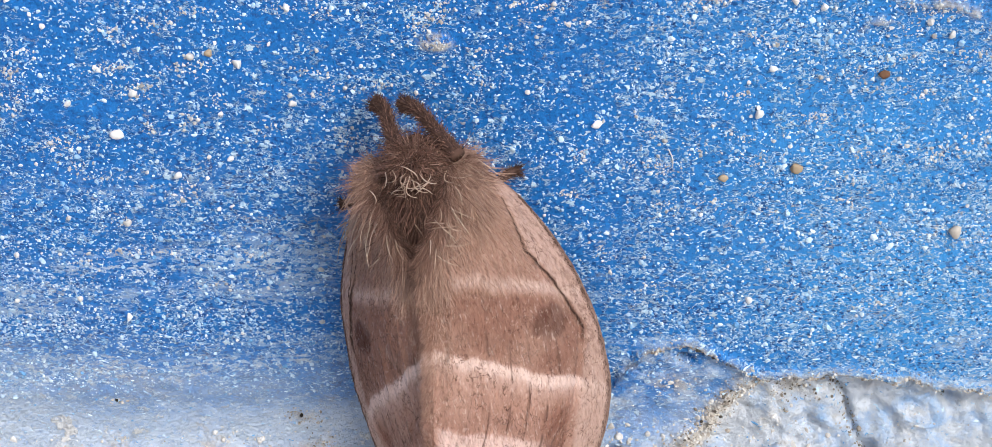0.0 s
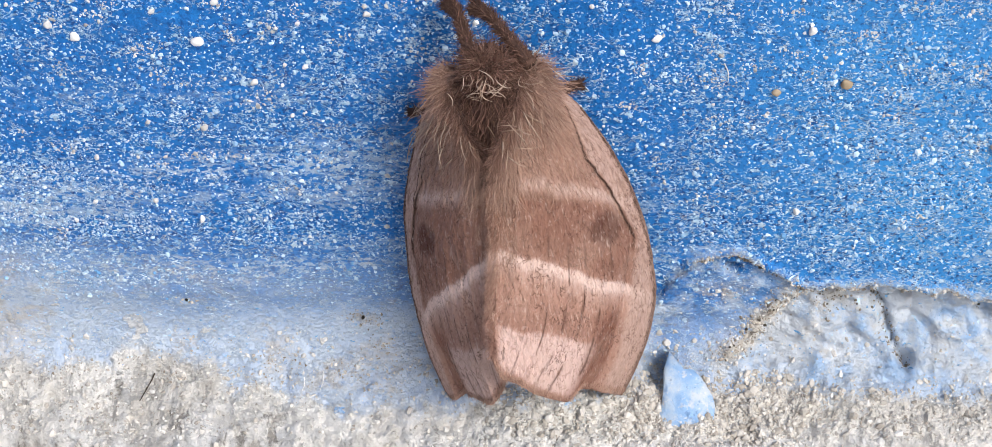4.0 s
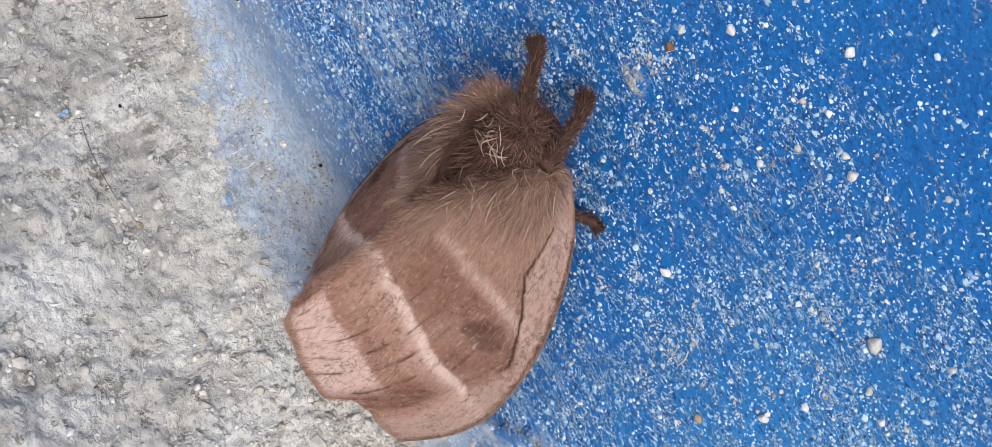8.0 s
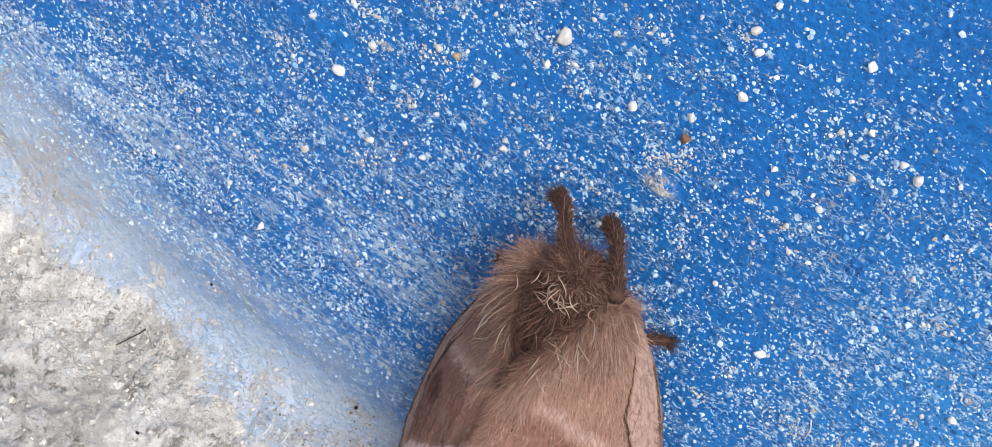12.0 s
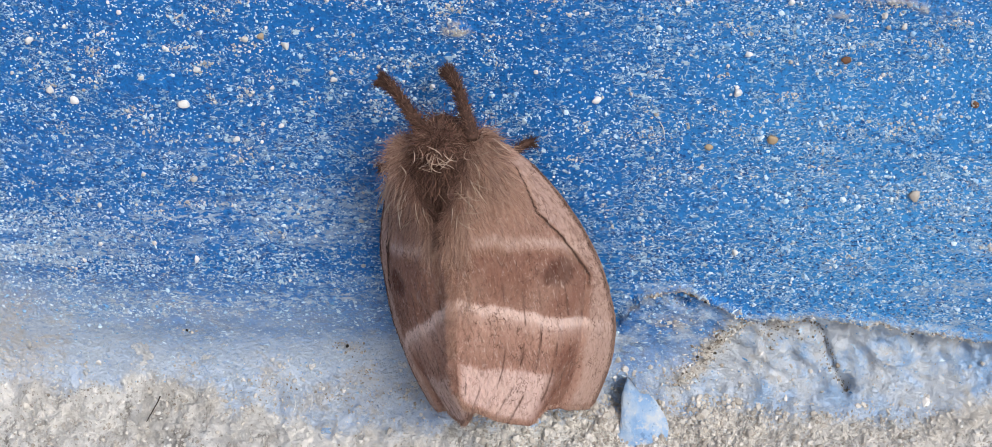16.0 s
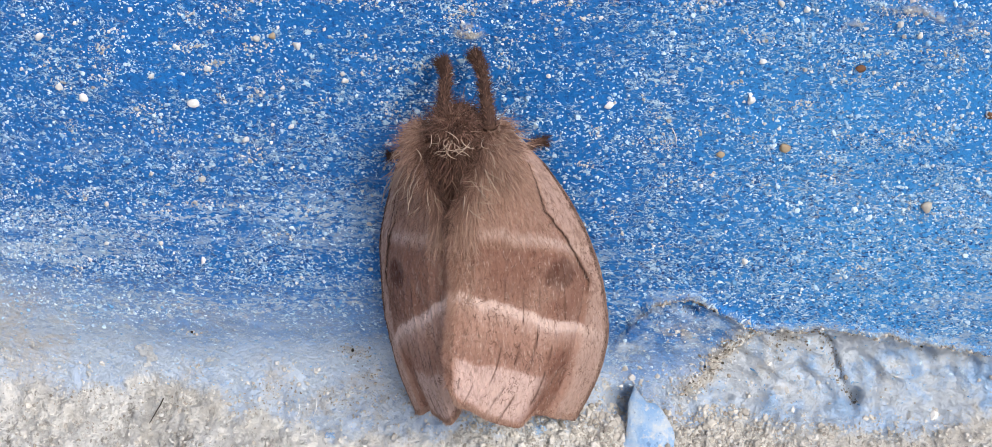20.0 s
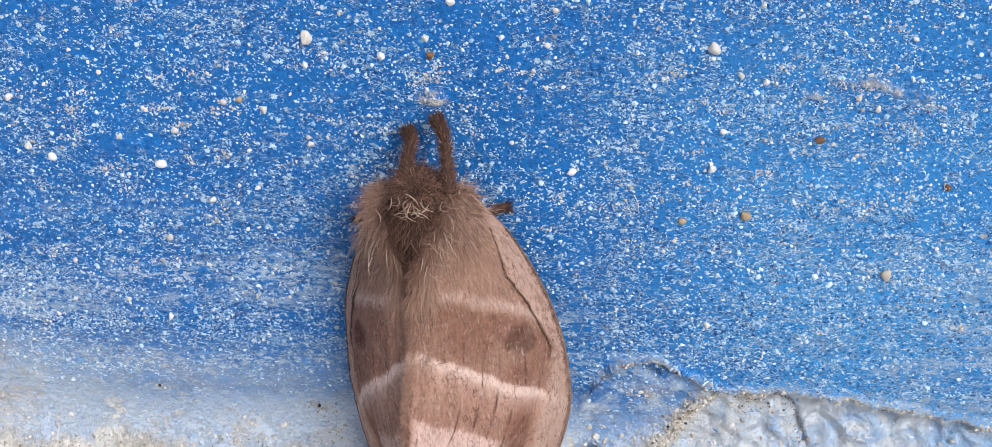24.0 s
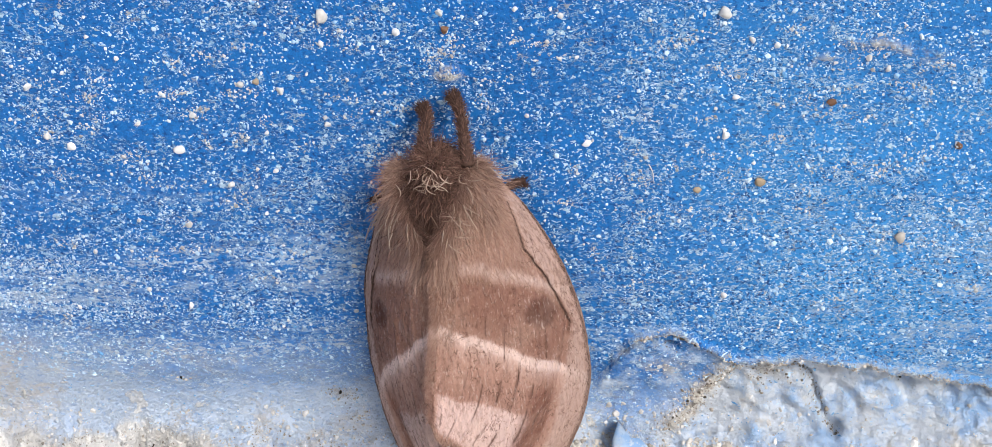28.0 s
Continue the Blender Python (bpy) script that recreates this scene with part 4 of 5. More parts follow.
def wing_tints(u, v, left):
    """Colours of the scales: brown ground, pale cross bands, an eye spot, a pale tail field and dark veins; some shade
    is painted in.
    """
    wave = 0.012 * fractal(u * 14, v * 3, 3, 41 + left)
    base = np.array((0.42, 0.250, 0.190)) + 0 * u[..., None]

    def lay(colour, fac):
        nonlocal base
        base = base + (np.array(colour) - base) * np.clip(fac, 0, 1)[..., None]

    v1 = (0.40 if left else 0.365) + 0.02 * u + (0.02 if left else 0.13) * u * u + wave
    vb = (0.60 if left else 0.575) + 0.08 * u + 0.11 * u * u + wave
    vp = (0.848 - 0.12 * u + 0.16 * u * u if left else 0.80 + 0.055 * u) + wave
    lay((0.44, 0.270, 0.198), step(v, 0.40, 0.2))
    lay((0.280, 0.148, 0.107), step(v, v1, v1 + 0.03) * step(v, vb + 0.006, vb - 0.03))
    lay((0.60, 0.445, 0.375), 0.85 * np.exp(-(((v - v1 + 0.012) / 0.020) ** 2)) * step(u, 0.02, 0.2))
    lay((0.56, 0.39, 0.32), step(v, vb + 0.09, vb) * step(v, vb - 0.008, vb + 0.004))
    lay((0.76, 0.585, 0.51), 0.95 * step(v, vb - 0.014, vb - 0.002) * step(v, vb + 0.034, vb + 0.012) * step(u, 0.0, 0.06))
    lay((0.335, 0.190, 0.143), 0.7 * step(v, vb + 0.07, vp - 0.02) * step(v, vp, vp - 0.02))
    eye_u, eye_v = (0.65, 0.53) if left else (0.70, 0.53)
    lay((0.115, 0.048, 0.034), 1.0 * step(((u - eye_u) / 0.115) ** 2 + ((v - eye_v) / 0.044) ** 2 + 0.5 * fractal(u * 30, v * 60, 2, 50), 1.6, 0.5))
    lay((0.19, 0.105, 0.078), 0.85 * step(u, 0.20, 0.02) * step(v, 0.37, 0.24))
    # pale field near the tail, brown margin behind it
    rim = 0.966 + 0.020 * step(u, 0.1, 0.5)
    field = step(v, vp - 0.005, vp + 0.012) * step(v, rim + 0.01, rim - 0.012) * step(u, 0.03, 0.09) * step(u, 0.70, 0.60)
    lay((0.67, 0.495, 0.435) if not left else (0.56, 0.40, 0.34), field)
    lay((0.30, 0.165, 0.12), 0.8 * step(v, rim - 0.005, rim + 0.02))
    # darker fold before the pale front strip: brown scales with the fold's shading painted in
    strip = np.interp(v, (0, 0.15, 0.32, 0.46, 0.57, 0.68, 0.8, 1.0), (0.80, 0.78, 0.72, 0.83, 0.90, 0.82, 0.78, 0.82))
    lay((0.23, 0.100, 0.066), 0.85 * step(v, vb + 0.02, vb + 0.12) * step(u, 0.56, 0.66) * step(u, strip, strip - 0.03))
    lay((0.55, 0.395, 0.328), 0.75 * step(u, strip, strip + 0.03) * step(v, 0.12, 0.2))
    lay((0.20, 0.11, 0.082), 0.6 * step(fractal(u * 42, v * 75, 3, 52), 0.14, 0.26) * step(u, strip - 0.06, strip - 0.02) * step(v, 0.15, 0.25) * step(v, 0.75, 0.6))
    # dark rim: the shadow line at the front edge, put into the tint
    lay((0.12, 0.07, 0.052), 0.75 * step(u, 0.965, 0.99))
    crack = np.exp(-(((u - strip + 0.012 * fractal(v * 40, v * 0, 2, 66)) / 0.0065) ** 2)) * step(v, 0.16, 0.22) * step(v, 0.64, 0.56)
    lay((0.035, 0.018, 0.014), 1.3 * crack)
    for n, at in enumerate((0.10, 0.20, 0.31, 0.42, 0.52, 0.62, 0.70)):
        line = at + 0.012 * np.sin(7 * v + n) + 0.03 * (1 - v)
        broken = step(fractal(u * 4 + n, v * 14, 3, 60 + n), -0.12, 0.22)
        lay((0.075, 0.036, 0.026), 0.95 * np.exp(-(((u - line) / 0.0050) ** 2)) * broken * step(v, 0.46, 0.64))
    streaks = fractal(u * 60, v * 9, 3, 80)
    base = base * (1 + 0.09 * streaks)[..., None]
    # left wing's colour is brightened to offset the shade it lies in
    return np.clip(base * np.array((0.91, 0.90, 0.93)) * (1.14 if left else 1.0), 0.01, 1)


def wing(name, shape, left, label):
    nu, nv = 130, 210
    p = wing_grid(shape, nu, nv)
    u, v = np.meshgrid(np.linspace(0, 1, nu), np.linspace(0, 1, nv))
    # low ribs along the veins and a ragged, scalloped hind margin
    normal = np.cross(np.gradient(p, axis=0), np.gradient(p, axis=1))
    normal /= np.linalg.norm(normal, axis=-1, keepdims=True) + 1e-9
    normal = normal * np.where(normal[..., 1:2] > 0, -1, 1)
    rib = sum(np.exp(-(((u - a - 0.03 * (1 - v)) / 0.02) ** 2)) for a in (0.10, 0.20, 0.31, 0.42, 0.52, 0.62, 0.70))
    strip = np.interp(v, (0, 0.15, 0.32, 0.46, 0.57, 0.68, 0.8, 1.0), (0.80, 0.78, 0.72, 0.83, 0.90, 0.82, 0.78, 0.82))
    fold = np.exp(-(((u - strip + 0.015) / 0.02) ** 2)) * step(v, 0.15, 0.3)
    d = 0.16 * rib * step(v, 0.35, 0.6) - 0.40 * fold + 0.5 * fractal(u * 5, v * 7, 3, 90 + left) + 0.10 * fractal(u * 40, v * 60, 2, 95)
    d = d - 0.9 * np.exp(-(((u - 0.72) / 0.07) ** 2)) * step(v, 0.72, 1.0)
    p = p + normal * d[..., None]
    under = p - normal * 0.28
    m = nu * nv
    top = quads(nv, nu)
    rim = [r * nu for r in range(nv)], [r * nu + nu - 1 for r in range(nv)], list(range(nu)), [(nv - 1) * nu + c for c in range(nu)]
    sides = [[a, b, b + m, a + m] for edge in rim for a, b in zip(edge, edge[1:])]
    me = mesh(name, to_moth(np.concatenate([p.reshape(-1, 3), under.reshape(-1, 3)])), top.tolist() + (top[:, ::-1] + m).tolist() + sides, WING, True)
    tints = wing_tints(u, v, left)
    tint = tints.reshape(-1, 3)
    rgba = np.ones((2 * m, 4), np.float32)
    rgba[:m, :3], rgba[m:, :3] = tint, tint
    me.attributes.new("tint", "FLOAT_COLOR", "POINT").data.foreach_set("color", rgba.ravel())
    return part(name, me, moth, label), p, normal, tints


def hairs(name, roots, ways, lengths, width, mat, parent, label="", curl=0.3, joints=4, local=to_moth):
    """Many thin bent blades, one mesh."""
    n = len(roots)
    ways = ways / (np.linalg.norm(ways, axis=1, keepdims=True) + 1e-9)
    bend = rng.normal(size=(n, 3)) * curl
    side = np.cross(ways, rng.normal(size=(n, 3)))
    side /= np.linalg.norm(side, axis=1, keepdims=True) + 1e-9
    rows = []
    for k in range(joints):
        q = k / (joints - 1)
        c = roots + (ways * q + bend * q * q * 0.6) * lengths[:, None]
        w = side * (width * (1 - 0.8 * q))
        rows.append(np.stack([c - w, c + w], 1))
    v = np.stack(rows, 1).reshape(-1, 3)
    start = (np.arange(n) * 2 * joints)[:, None]
    f = np.concatenate([start + np.array([2 * k, 2 * k + 1, 2 * k + 3, 2 * k + 2]) for k in range(joints - 1)])
    return tagged(part(name, mesh(name, local(v), f, mat), parent, label), kind="stuff")


wing_left, left_p, left_n, left_c = wing("wing", WING_LEFT, 1, "brown wing with pale cross bands, tucked under the other")
wing_right, right_p, right_n, right_c = wing("wing", WING_RIGHT, 0, "brown wing with pale cross bands, a dark spot and a pinkish tail field")


def wing_fuzz(name, p, normal, parent, count, v_low, v_high, low, high, mat, u_low=0.0, u_high=1.0, tints=None, lean=1.4, side=0.0):
    nv, nu = p.shape[:2]
    r = (rng.beta(1, lean, count) * (v_high - v_low) + v_low) * (nv - 2)
    c = (rng.uniform(u_low, u_high, count)) * (nu - 2)
    i, j = r.astype(int), c.astype(int)
    roots = p[i, j] + (p[i + 1, j] - p[i, j]) * rng.random((count, 1))
    along = p[np.minimum(i + 4, nv - 1), j] - p[i, j]
    along /= np.linalg.norm(along, axis=1, keepdims=True) + 1e-9
    ways = along + normal[i, j] * 0.35 + rng.normal(size=(count, 3)) * 0.25
    if side:
        across = p[i, 0] - p[i, 8]
        ways = ways + side * across / (np.linalg.norm(across, axis=1, keepdims=True) + 1e-9)
    if tints is None:
        return hairs(name, roots, ways, rng.uniform(low, high, count), 0.036, mat, parent, "", 0.35, 3)
    ways = along + normal[i, j] * 0.10 + rng.normal(size=(count, 3)) * 0.30
    if side:
        across = p[i, 0] - p[i, 8]
        ways = ways + side * across / (np.linalg.norm(across, axis=1, keepdims=True) + 1e-9)
    ob = hairs(name, roots, ways, rng.uniform(low, high, count), 0.045, mat, parent, "", 0.15, 3)
    own = np.clip(tints[i, j] * rng.uniform(0.84, 1.2, (count, 1)), 0, 1)
    rgba = np.concatenate([np.repeat(own, 6, 0), np.ones((count * 6, 1))], 1).astype(np.float32)
    ob.data.attributes.new("tint", "FLOAT_COLOR", "POINT").data.foreach_set("color", rgba.ravel())
    return ob


wing_fuzz("fuzz", right_p, right_n, wing_right, 5600, 0.0, 0.42, 0.7, 1.8, FUR, 0.0, 0.72)
wing_fuzz("fuzz", left_p, left_n, wing_left, 5000, 0.0, 0.40, 0.7, 1.8, FUR, 0.0, 0.85)
wing_fuzz("ridge_fuzz", right_p, right_n, wing_right, 3400, 0.1, 0.72, 0.4, 1.0, FUR, 0.0, 0.14)
wing_fuzz("ridge_fuzz", left_p, left_n, wing_left, 1600, 0.1, 0.6, 0.4, 1.0, FUR, 0.0, 0.12)
wing_fuzz("ridge_fluff", right_p, right_n, wing_right, 2600, 0.2, 0.78, 0.5, 1.2, FUR, 0.0, 0.035, None, 1.0, 0.9)
wing_fuzz("collar_fur", right_p, right_n, wing_right, 1100, 0.0, 0.42, 1.8, 4.0, FUR, 0.0, 0.16, None, 0.8)
wing_fuzz("collar_fur", left_p, left_n, wing_left, 1100, 0.0, 0.42, 1.8, 4.0, FUR, 0.0, 0.16, None, 0.8)
wing_fuzz("brown_collar_fur", right_p, right_n, wing_right, 800, 0.0, 0.34, 1.8, 3.4, MID_FUR, 0.0, 0.06, None, 1.3)
wing_fuzz("brown_collar_fur", left_p, left_n, wing_left, 1500, 0.0, 0.34, 1.8, 3.4, MID_FUR, 0.0, 0.10, None, 1.3)
for p, normal, owner in ((right_p, right_n, wing_right), (left_p, left_n, wing_left)):
    wing_fuzz("cleft_fur", p, normal, owner, 1000, 0.04, 0.33, 1.2, 2.6, MID_FUR, 0.0, 0.06, None, 1.2, 1.2)
    wing_fuzz("dark_cleft_fur", p, normal, owner, 1300, 0.04, 0.37, 1.0, 2.4, DARK_FUR, 0.0, 0.03, None, 1.0, 1.0)
    wing_fuzz("tan_cleft_fur", p, normal, owner, 1300, 0.02, 0.40, 1.2, 2.8, FUR, 0.02, 0.14, None, 1.0, 0.8)
wing_fuzz("scale_coat", right_p, right_n, wing_right, 20000, 0.05, 0.99, 0.35, 0.85, WING, 0.0, 1.0, right_c, 1.0)
wing_fuzz("scale_coat", left_p, left_n, wing_left, 14000, 0.05, 0.99, 0.35, 0.85, WING, 0.0, 1.0, left_c, 1.0)
wing_fuzz("ridge_coat", right_p, right_n, wing_right, 5200, 0.28, 0.97, 0.5, 1.5, WING, 0.0, 0.04, right_c, 1.0, 0.8)
wing_fuzz("scale_fringe", right_p, right_n, wing_right, 1500, 0.985, 1.0, 0.4, 0.9, FUR)
wing_fuzz("scale_fringe", left_p, left_n, wing_left, 1200, 0.985, 1.0, 0.4, 0.9, FUR)
wing_fuzz("edge_fringe", right_p, right_n, wing_right, 1800, 0.05, 1.0, 0.2, 0.5, DARK_FUR, 0.975, 1.0)
wing_fuzz("edge_fringe", left_p, left_n, wing_left, 1800, 0.05, 1.0, 0.2, 0.5, DARK_FUR, 0.975, 1.0)


def costal_vein(p, normal, parent, stops):
    """The dark seam before the pale front strip of a wing."""
    nv, nu = p.shape[:2]
    line = []
    for v in np.linspace(0.17, 0.57, 60):
        u = np.interp(v, (0, 0.15, 0.32, 0.46, 0.57), stops) - 0.010 * float(fractal(np.array([v * 40]), np.array([0.0]), 2, 66)[0])
        i, j = int(v * (nv - 1)), int(u * (nu - 1))
        line.append(p[i, j] + normal[i, j] * 0.16)
    v2, f = tube(np.array(line), 0.055 + 0.035 * np.sin(np.arange(60) * 1.7), 4)
    part("vein", mesh("vein", to_moth(v2), f, DARK_FUR, True), parent, "dark crooked seam along the wing")


costal_vein(right_p, right_n, wing_right, (0.80, 0.78, 0.72, 0.83, 0.90))
costal_vein(left_p, left_n, wing_left, (0.80, 0.78, 0.76, 0.83, 0.90))


def blob(centre, radii, tilt=0.0, seg=28):
    u, v = np.meshgrid(np.linspace(0, 2 * np.pi, seg + 1), np.linspace(0, np.pi, seg // 2 + 1))
    p = np.stack([np.cos(u) * np.sin(v), np.sin(u) * np.sin(v), np.cos(v)], -1)
    bump = 1 + 0.06 * fractal(u * 2, v * 2, 2, 33)
    p = p * bump[..., None] * np.array(radii)
    c, s = math.cos(tilt), math.sin(tilt)
    p = np.stack([p[..., 0], c * p[..., 1] - s * p[..., 2], s * p[..., 1] + c * p[..., 2]], -1)
    return p + np.array(centre)


def body_part(name, centre, radii, mat, tilt, label):
    p = blob(centre, radii, tilt)
    return part(name, mesh(name, to_moth(p.reshape(-1, 3)), quads(*p.shape[:2]), mat, True), moth, label), p


def coat(name, p, centre, count, low, high, mat, parent, lean, up=-1.0, curl=0.35, width=0.055):
    """Fur that stands on the outer side of a body part and leans one way."""
    flat = p.reshape(-1, 3)
    i = rng.integers(0, len(flat), count * 2)
    out = flat[i] - np.array(centre)
    out /= np.linalg.norm(out, axis=1, keepdims=True) + 1e-9
    keep = (out[:, 1] < 0.35)
    roots = (flat[i] + rng.normal(size=(len(i), 3)) * 0.35)[keep][:count]
    out = out[keep][:count]
    return hairs(name, roots, out * 0.55 + np.array(lean) + rng.normal(size=out.shape) * 0.22, rng.uniform(low, high, len(roots)), width, mat, parent, "", curl, 4)


thorax, thorax_p = body_part("thorax", (-3.2, -12.2, 47.5), (5.2, 7.8, 9.2), DARK_FUR, 0.15, "brown furry thorax")
coat("fur", thorax_p, (-3.2, -12.2, 47.5), 3000, 1.6, 3.6, MID_FUR, thorax, (0, -0.1, -0.6), -1.0, 0.6)
coat("dark_fur", thorax_p, (-3.2, -12.2, 47.5), 4800, 1.6, 3.6, DARK_FUR, thorax, (0, -0.15, -0.65), -1.0, 0.6)
for side, where in ((-1, (-9.0, -12.0, 48.6)), (1, (3.0, -12.4, 49.0))):
    tuft, tuft_p = body_part("shoulder_tuft", where, (2.5, 4.8, 5.2), FUR, 0.2, "tan furry shoulder tuft")
    coat("fur", tuft_p, where, 3000, 1.2, 2.8, FUR, tuft, (0.30 * side, -0.1, -0.6), -1.0, 0.55)
    coat("brown_fur", tuft_p, where, 350, 1.6, 3.6, MID_FUR, tuft, (0.2 * side, -0.1, -0.6), -1.0, 0.55)
head, head_p = body_part("head", (-3, -14.0, 54.7), (3.2, 3.3, 2.4), DARK_FUR, 0.1, "dark brown furry head")
coat("fur", head_p, (-3, -14.0, 54.7), 600, 0.8, 1.6, DARK_FUR, head, (0, 0.0, 0.1), -1.0, 0.6)
coat("brown_fur", head_p, (-3, -14.0, 54.7), 2600, 0.9, 1.9, MID_FUR, head, (0, -0.1, -0.2), -1.0, 0.6)
coat("tan_fur", head_p, (-3, -14.0, 54.7), 700, 0.9, 1.9, FUR, head, (0, -0.1, -0.2), -1.0, 0.6)
body_part("abdomen", (-5, -11, 24), (5.5, 6.5, 20), FUR, 0.0, "brown furry abdomen under the wings")


def curls(count, centre, spread, low, high, parent, turn):
    """Loose, wiry, pale hairs that curl over the coat, each by itself."""
    for n in range(count):
        a = rng.uniform(0, 2 * np.pi)
        c = np.array(centre) + rng.normal(size=3) * np.array(spread)
        way = np.array([math.cos(a), -0.25 * abs(rng.normal()), math.sin(a)])
        bend = np.cross(way, (0, 1, 0)) * rng.uniform(-turn, turn)
        size = rng.uniform(low, high)
        q = np.linspace(-0.5, 0.5, 9)[:, None]
        p = c + (way * q + bend * q * q + np.array([0, 0.5, 0]) * q * q) * size
        v, f = tube(p, 0.064 * (1.15 - np.abs(q[:, 0]) * 1.2), 4)
        part("wiry_hair", mesh("wiry_hair", to_moth(v), f, PALE_HAIR, True), parent, "wiry pale hair")


def fan(count, p, normal, parent, u, v, low, high):
    """Pale wiry hairs that spread from a wing's shoulder, each by itself."""
    nv, nu = p.shape[:2]
    for n in range(count):
        i, j = int(rng.uniform(*v) * (nv - 6)), int(rng.uniform(*u) * (nu - 1))
        along = p[i + 5, j] - p[i, j]
        along /= np.linalg.norm(along) + 1e-9
        side = np.cross(along, normal[i, j])
        a = rng.normal() * 0.9
        way = along * math.cos(a) + side * math.sin(a)
        size, turn = rng.uniform(low, high), rng.uniform(-0.4, 0.4)
        q = np.linspace(0, 1, 8)[:, None]
        line = p[i, j] + normal[i, j] * (0.9 + 2.2 * q - 1.0 * q * q) + (way * q + np.cross(way, normal[i, j]) * turn * q * q) * size
        v2, f = tube(line, 0.085 * (1.1 - q[:, 0]) + 0.015, 4)
        part("wiry_hair", mesh("wiry_hair", to_moth(v2), f, PALE_HAIR, True), parent, "wiry pale hair")


curls(22, (-2.8, -19.4, 55.6), (2.0, 0.4, 1.0), 1.6, 3.4, thorax, 1.8)
curls(6, (-1.6, -21.4, 49.5), (1.6, 0.4, 2.2), 1.8, 3.8, thorax, 0.9)
curls(8, (0.6, -21.4, 47.5), (0.8, 0.6, 2.6), 2.2, 4.2, wing_right, 0.6)
curls(9, (3.4, -15, 53.5), (1.4, 0.8, 1.2), 2.4, 4.4, wing_right, 0.6)
fan(22, right_p, right_n, wing_right, (0.45, 0.9), (0.0, 0.08), 2.0, 4.5)
fan(10, right_p, right_n, wing_right, (0.0, 0.2), (0.05, 0.3), 1.8, 3.6)
fan(44, left_p, left_n, wing_left, (0.3, 0.95), (0.02, 0.26), 2.0, 4.6)
fan(10, left_p, left_n, wing_left, (0.0, 0.3), (0.05, 0.3), 1.8, 3.6)


def leg_mesh(name, stops, radii, local):
    p = curve([(n / (len(stops) - 1), *s) for n, s in enumerate(stops)], 20)
    v, f = tube(p, np.interp(np.linspace(0, 1, 20), np.linspace(0, 1, len(radii)), radii), 10)
    return p, mesh(name, local(v), f, DARK_FUR, True)


def leg_fur(p, radii, parent, count, local, shade=0.45):
    i = rng.integers(0, len(p) - 1, count)
    t = np.gradient(p, axis=0)[i]
    t /= np.linalg.norm(t, axis=1, keepdims=True)
    out = np.cross(t, rng.normal(size=(count, 3)))
    out /= np.linalg.norm(out, axis=1, keepdims=True) + 1e-9
    r = np.interp(i / (len(p) - 1), np.linspace(0, 1, len(radii)), radii)
    roots = p[i] + out * r[:, None] * 0.8 + t * rng.random((count, 1)) * 0.5
    lengths, dark = rng.uniform(0.5, 1.2, count), rng.random(count) < shade + 0.6 * i / len(p)
    ways = out * 0.7 + t * 0.6 + rng.normal(size=(count, 3)) * 0.2
    for name, mat, own in (("fur", DARK_FUR, dark), ("brown_fur", MID_FUR, ~dark)):
        hairs(name, roots[own], ways[own], lengths[own], 0.055, mat, parent, "", 0.4, 3, local)


def in_leg(p):
    return np.asarray(p, float) * UNIT


def foreleg(name, lean):
    """A stout furry foreleg from the head's underside, at rest along +z."""
    stops = [(0, 0, -2), (0.15 * lean, -0.3, 2.5), (0.25 * lean, -0.3, 6.5), (-0.15 * lean, 0, 8.8), (-0.7 * lean, 0.1, 10.1)]
    radii = (1.05, 0.85, 0.66, 0.70, 0.92)
    p, me = leg_mesh(name, stops, radii, in_leg)
    leg = part(name, me, moth, "dark brown furry foreleg stretched out before the head")
    leg_fur(p, radii, leg, 2400, in_leg)
    return leg


foreleg_left = foreleg("foreleg", 1)
foreleg_right = foreleg("foreleg", 1)
for stops in ([(4, -6, 43), (6, -3, 42.5), (7.3, -1.1, 42.0), (8.3, -0.9, 41.9)], [(-10, -6, 41), (-13, -3, 40), (-15.5, -1.4, 39.2), (-17.2, -0.8, 38.7)]):
    radii = (0.75, 0.62, 0.5, 0.6)
    p, me = leg_mesh("midleg", stops, radii, to_moth)
    midleg = part("midleg", me, moth, "dark brown furry leg gripping the wall")
    leg_fur(p, radii, midleg, 500, to_moth, 0.8)


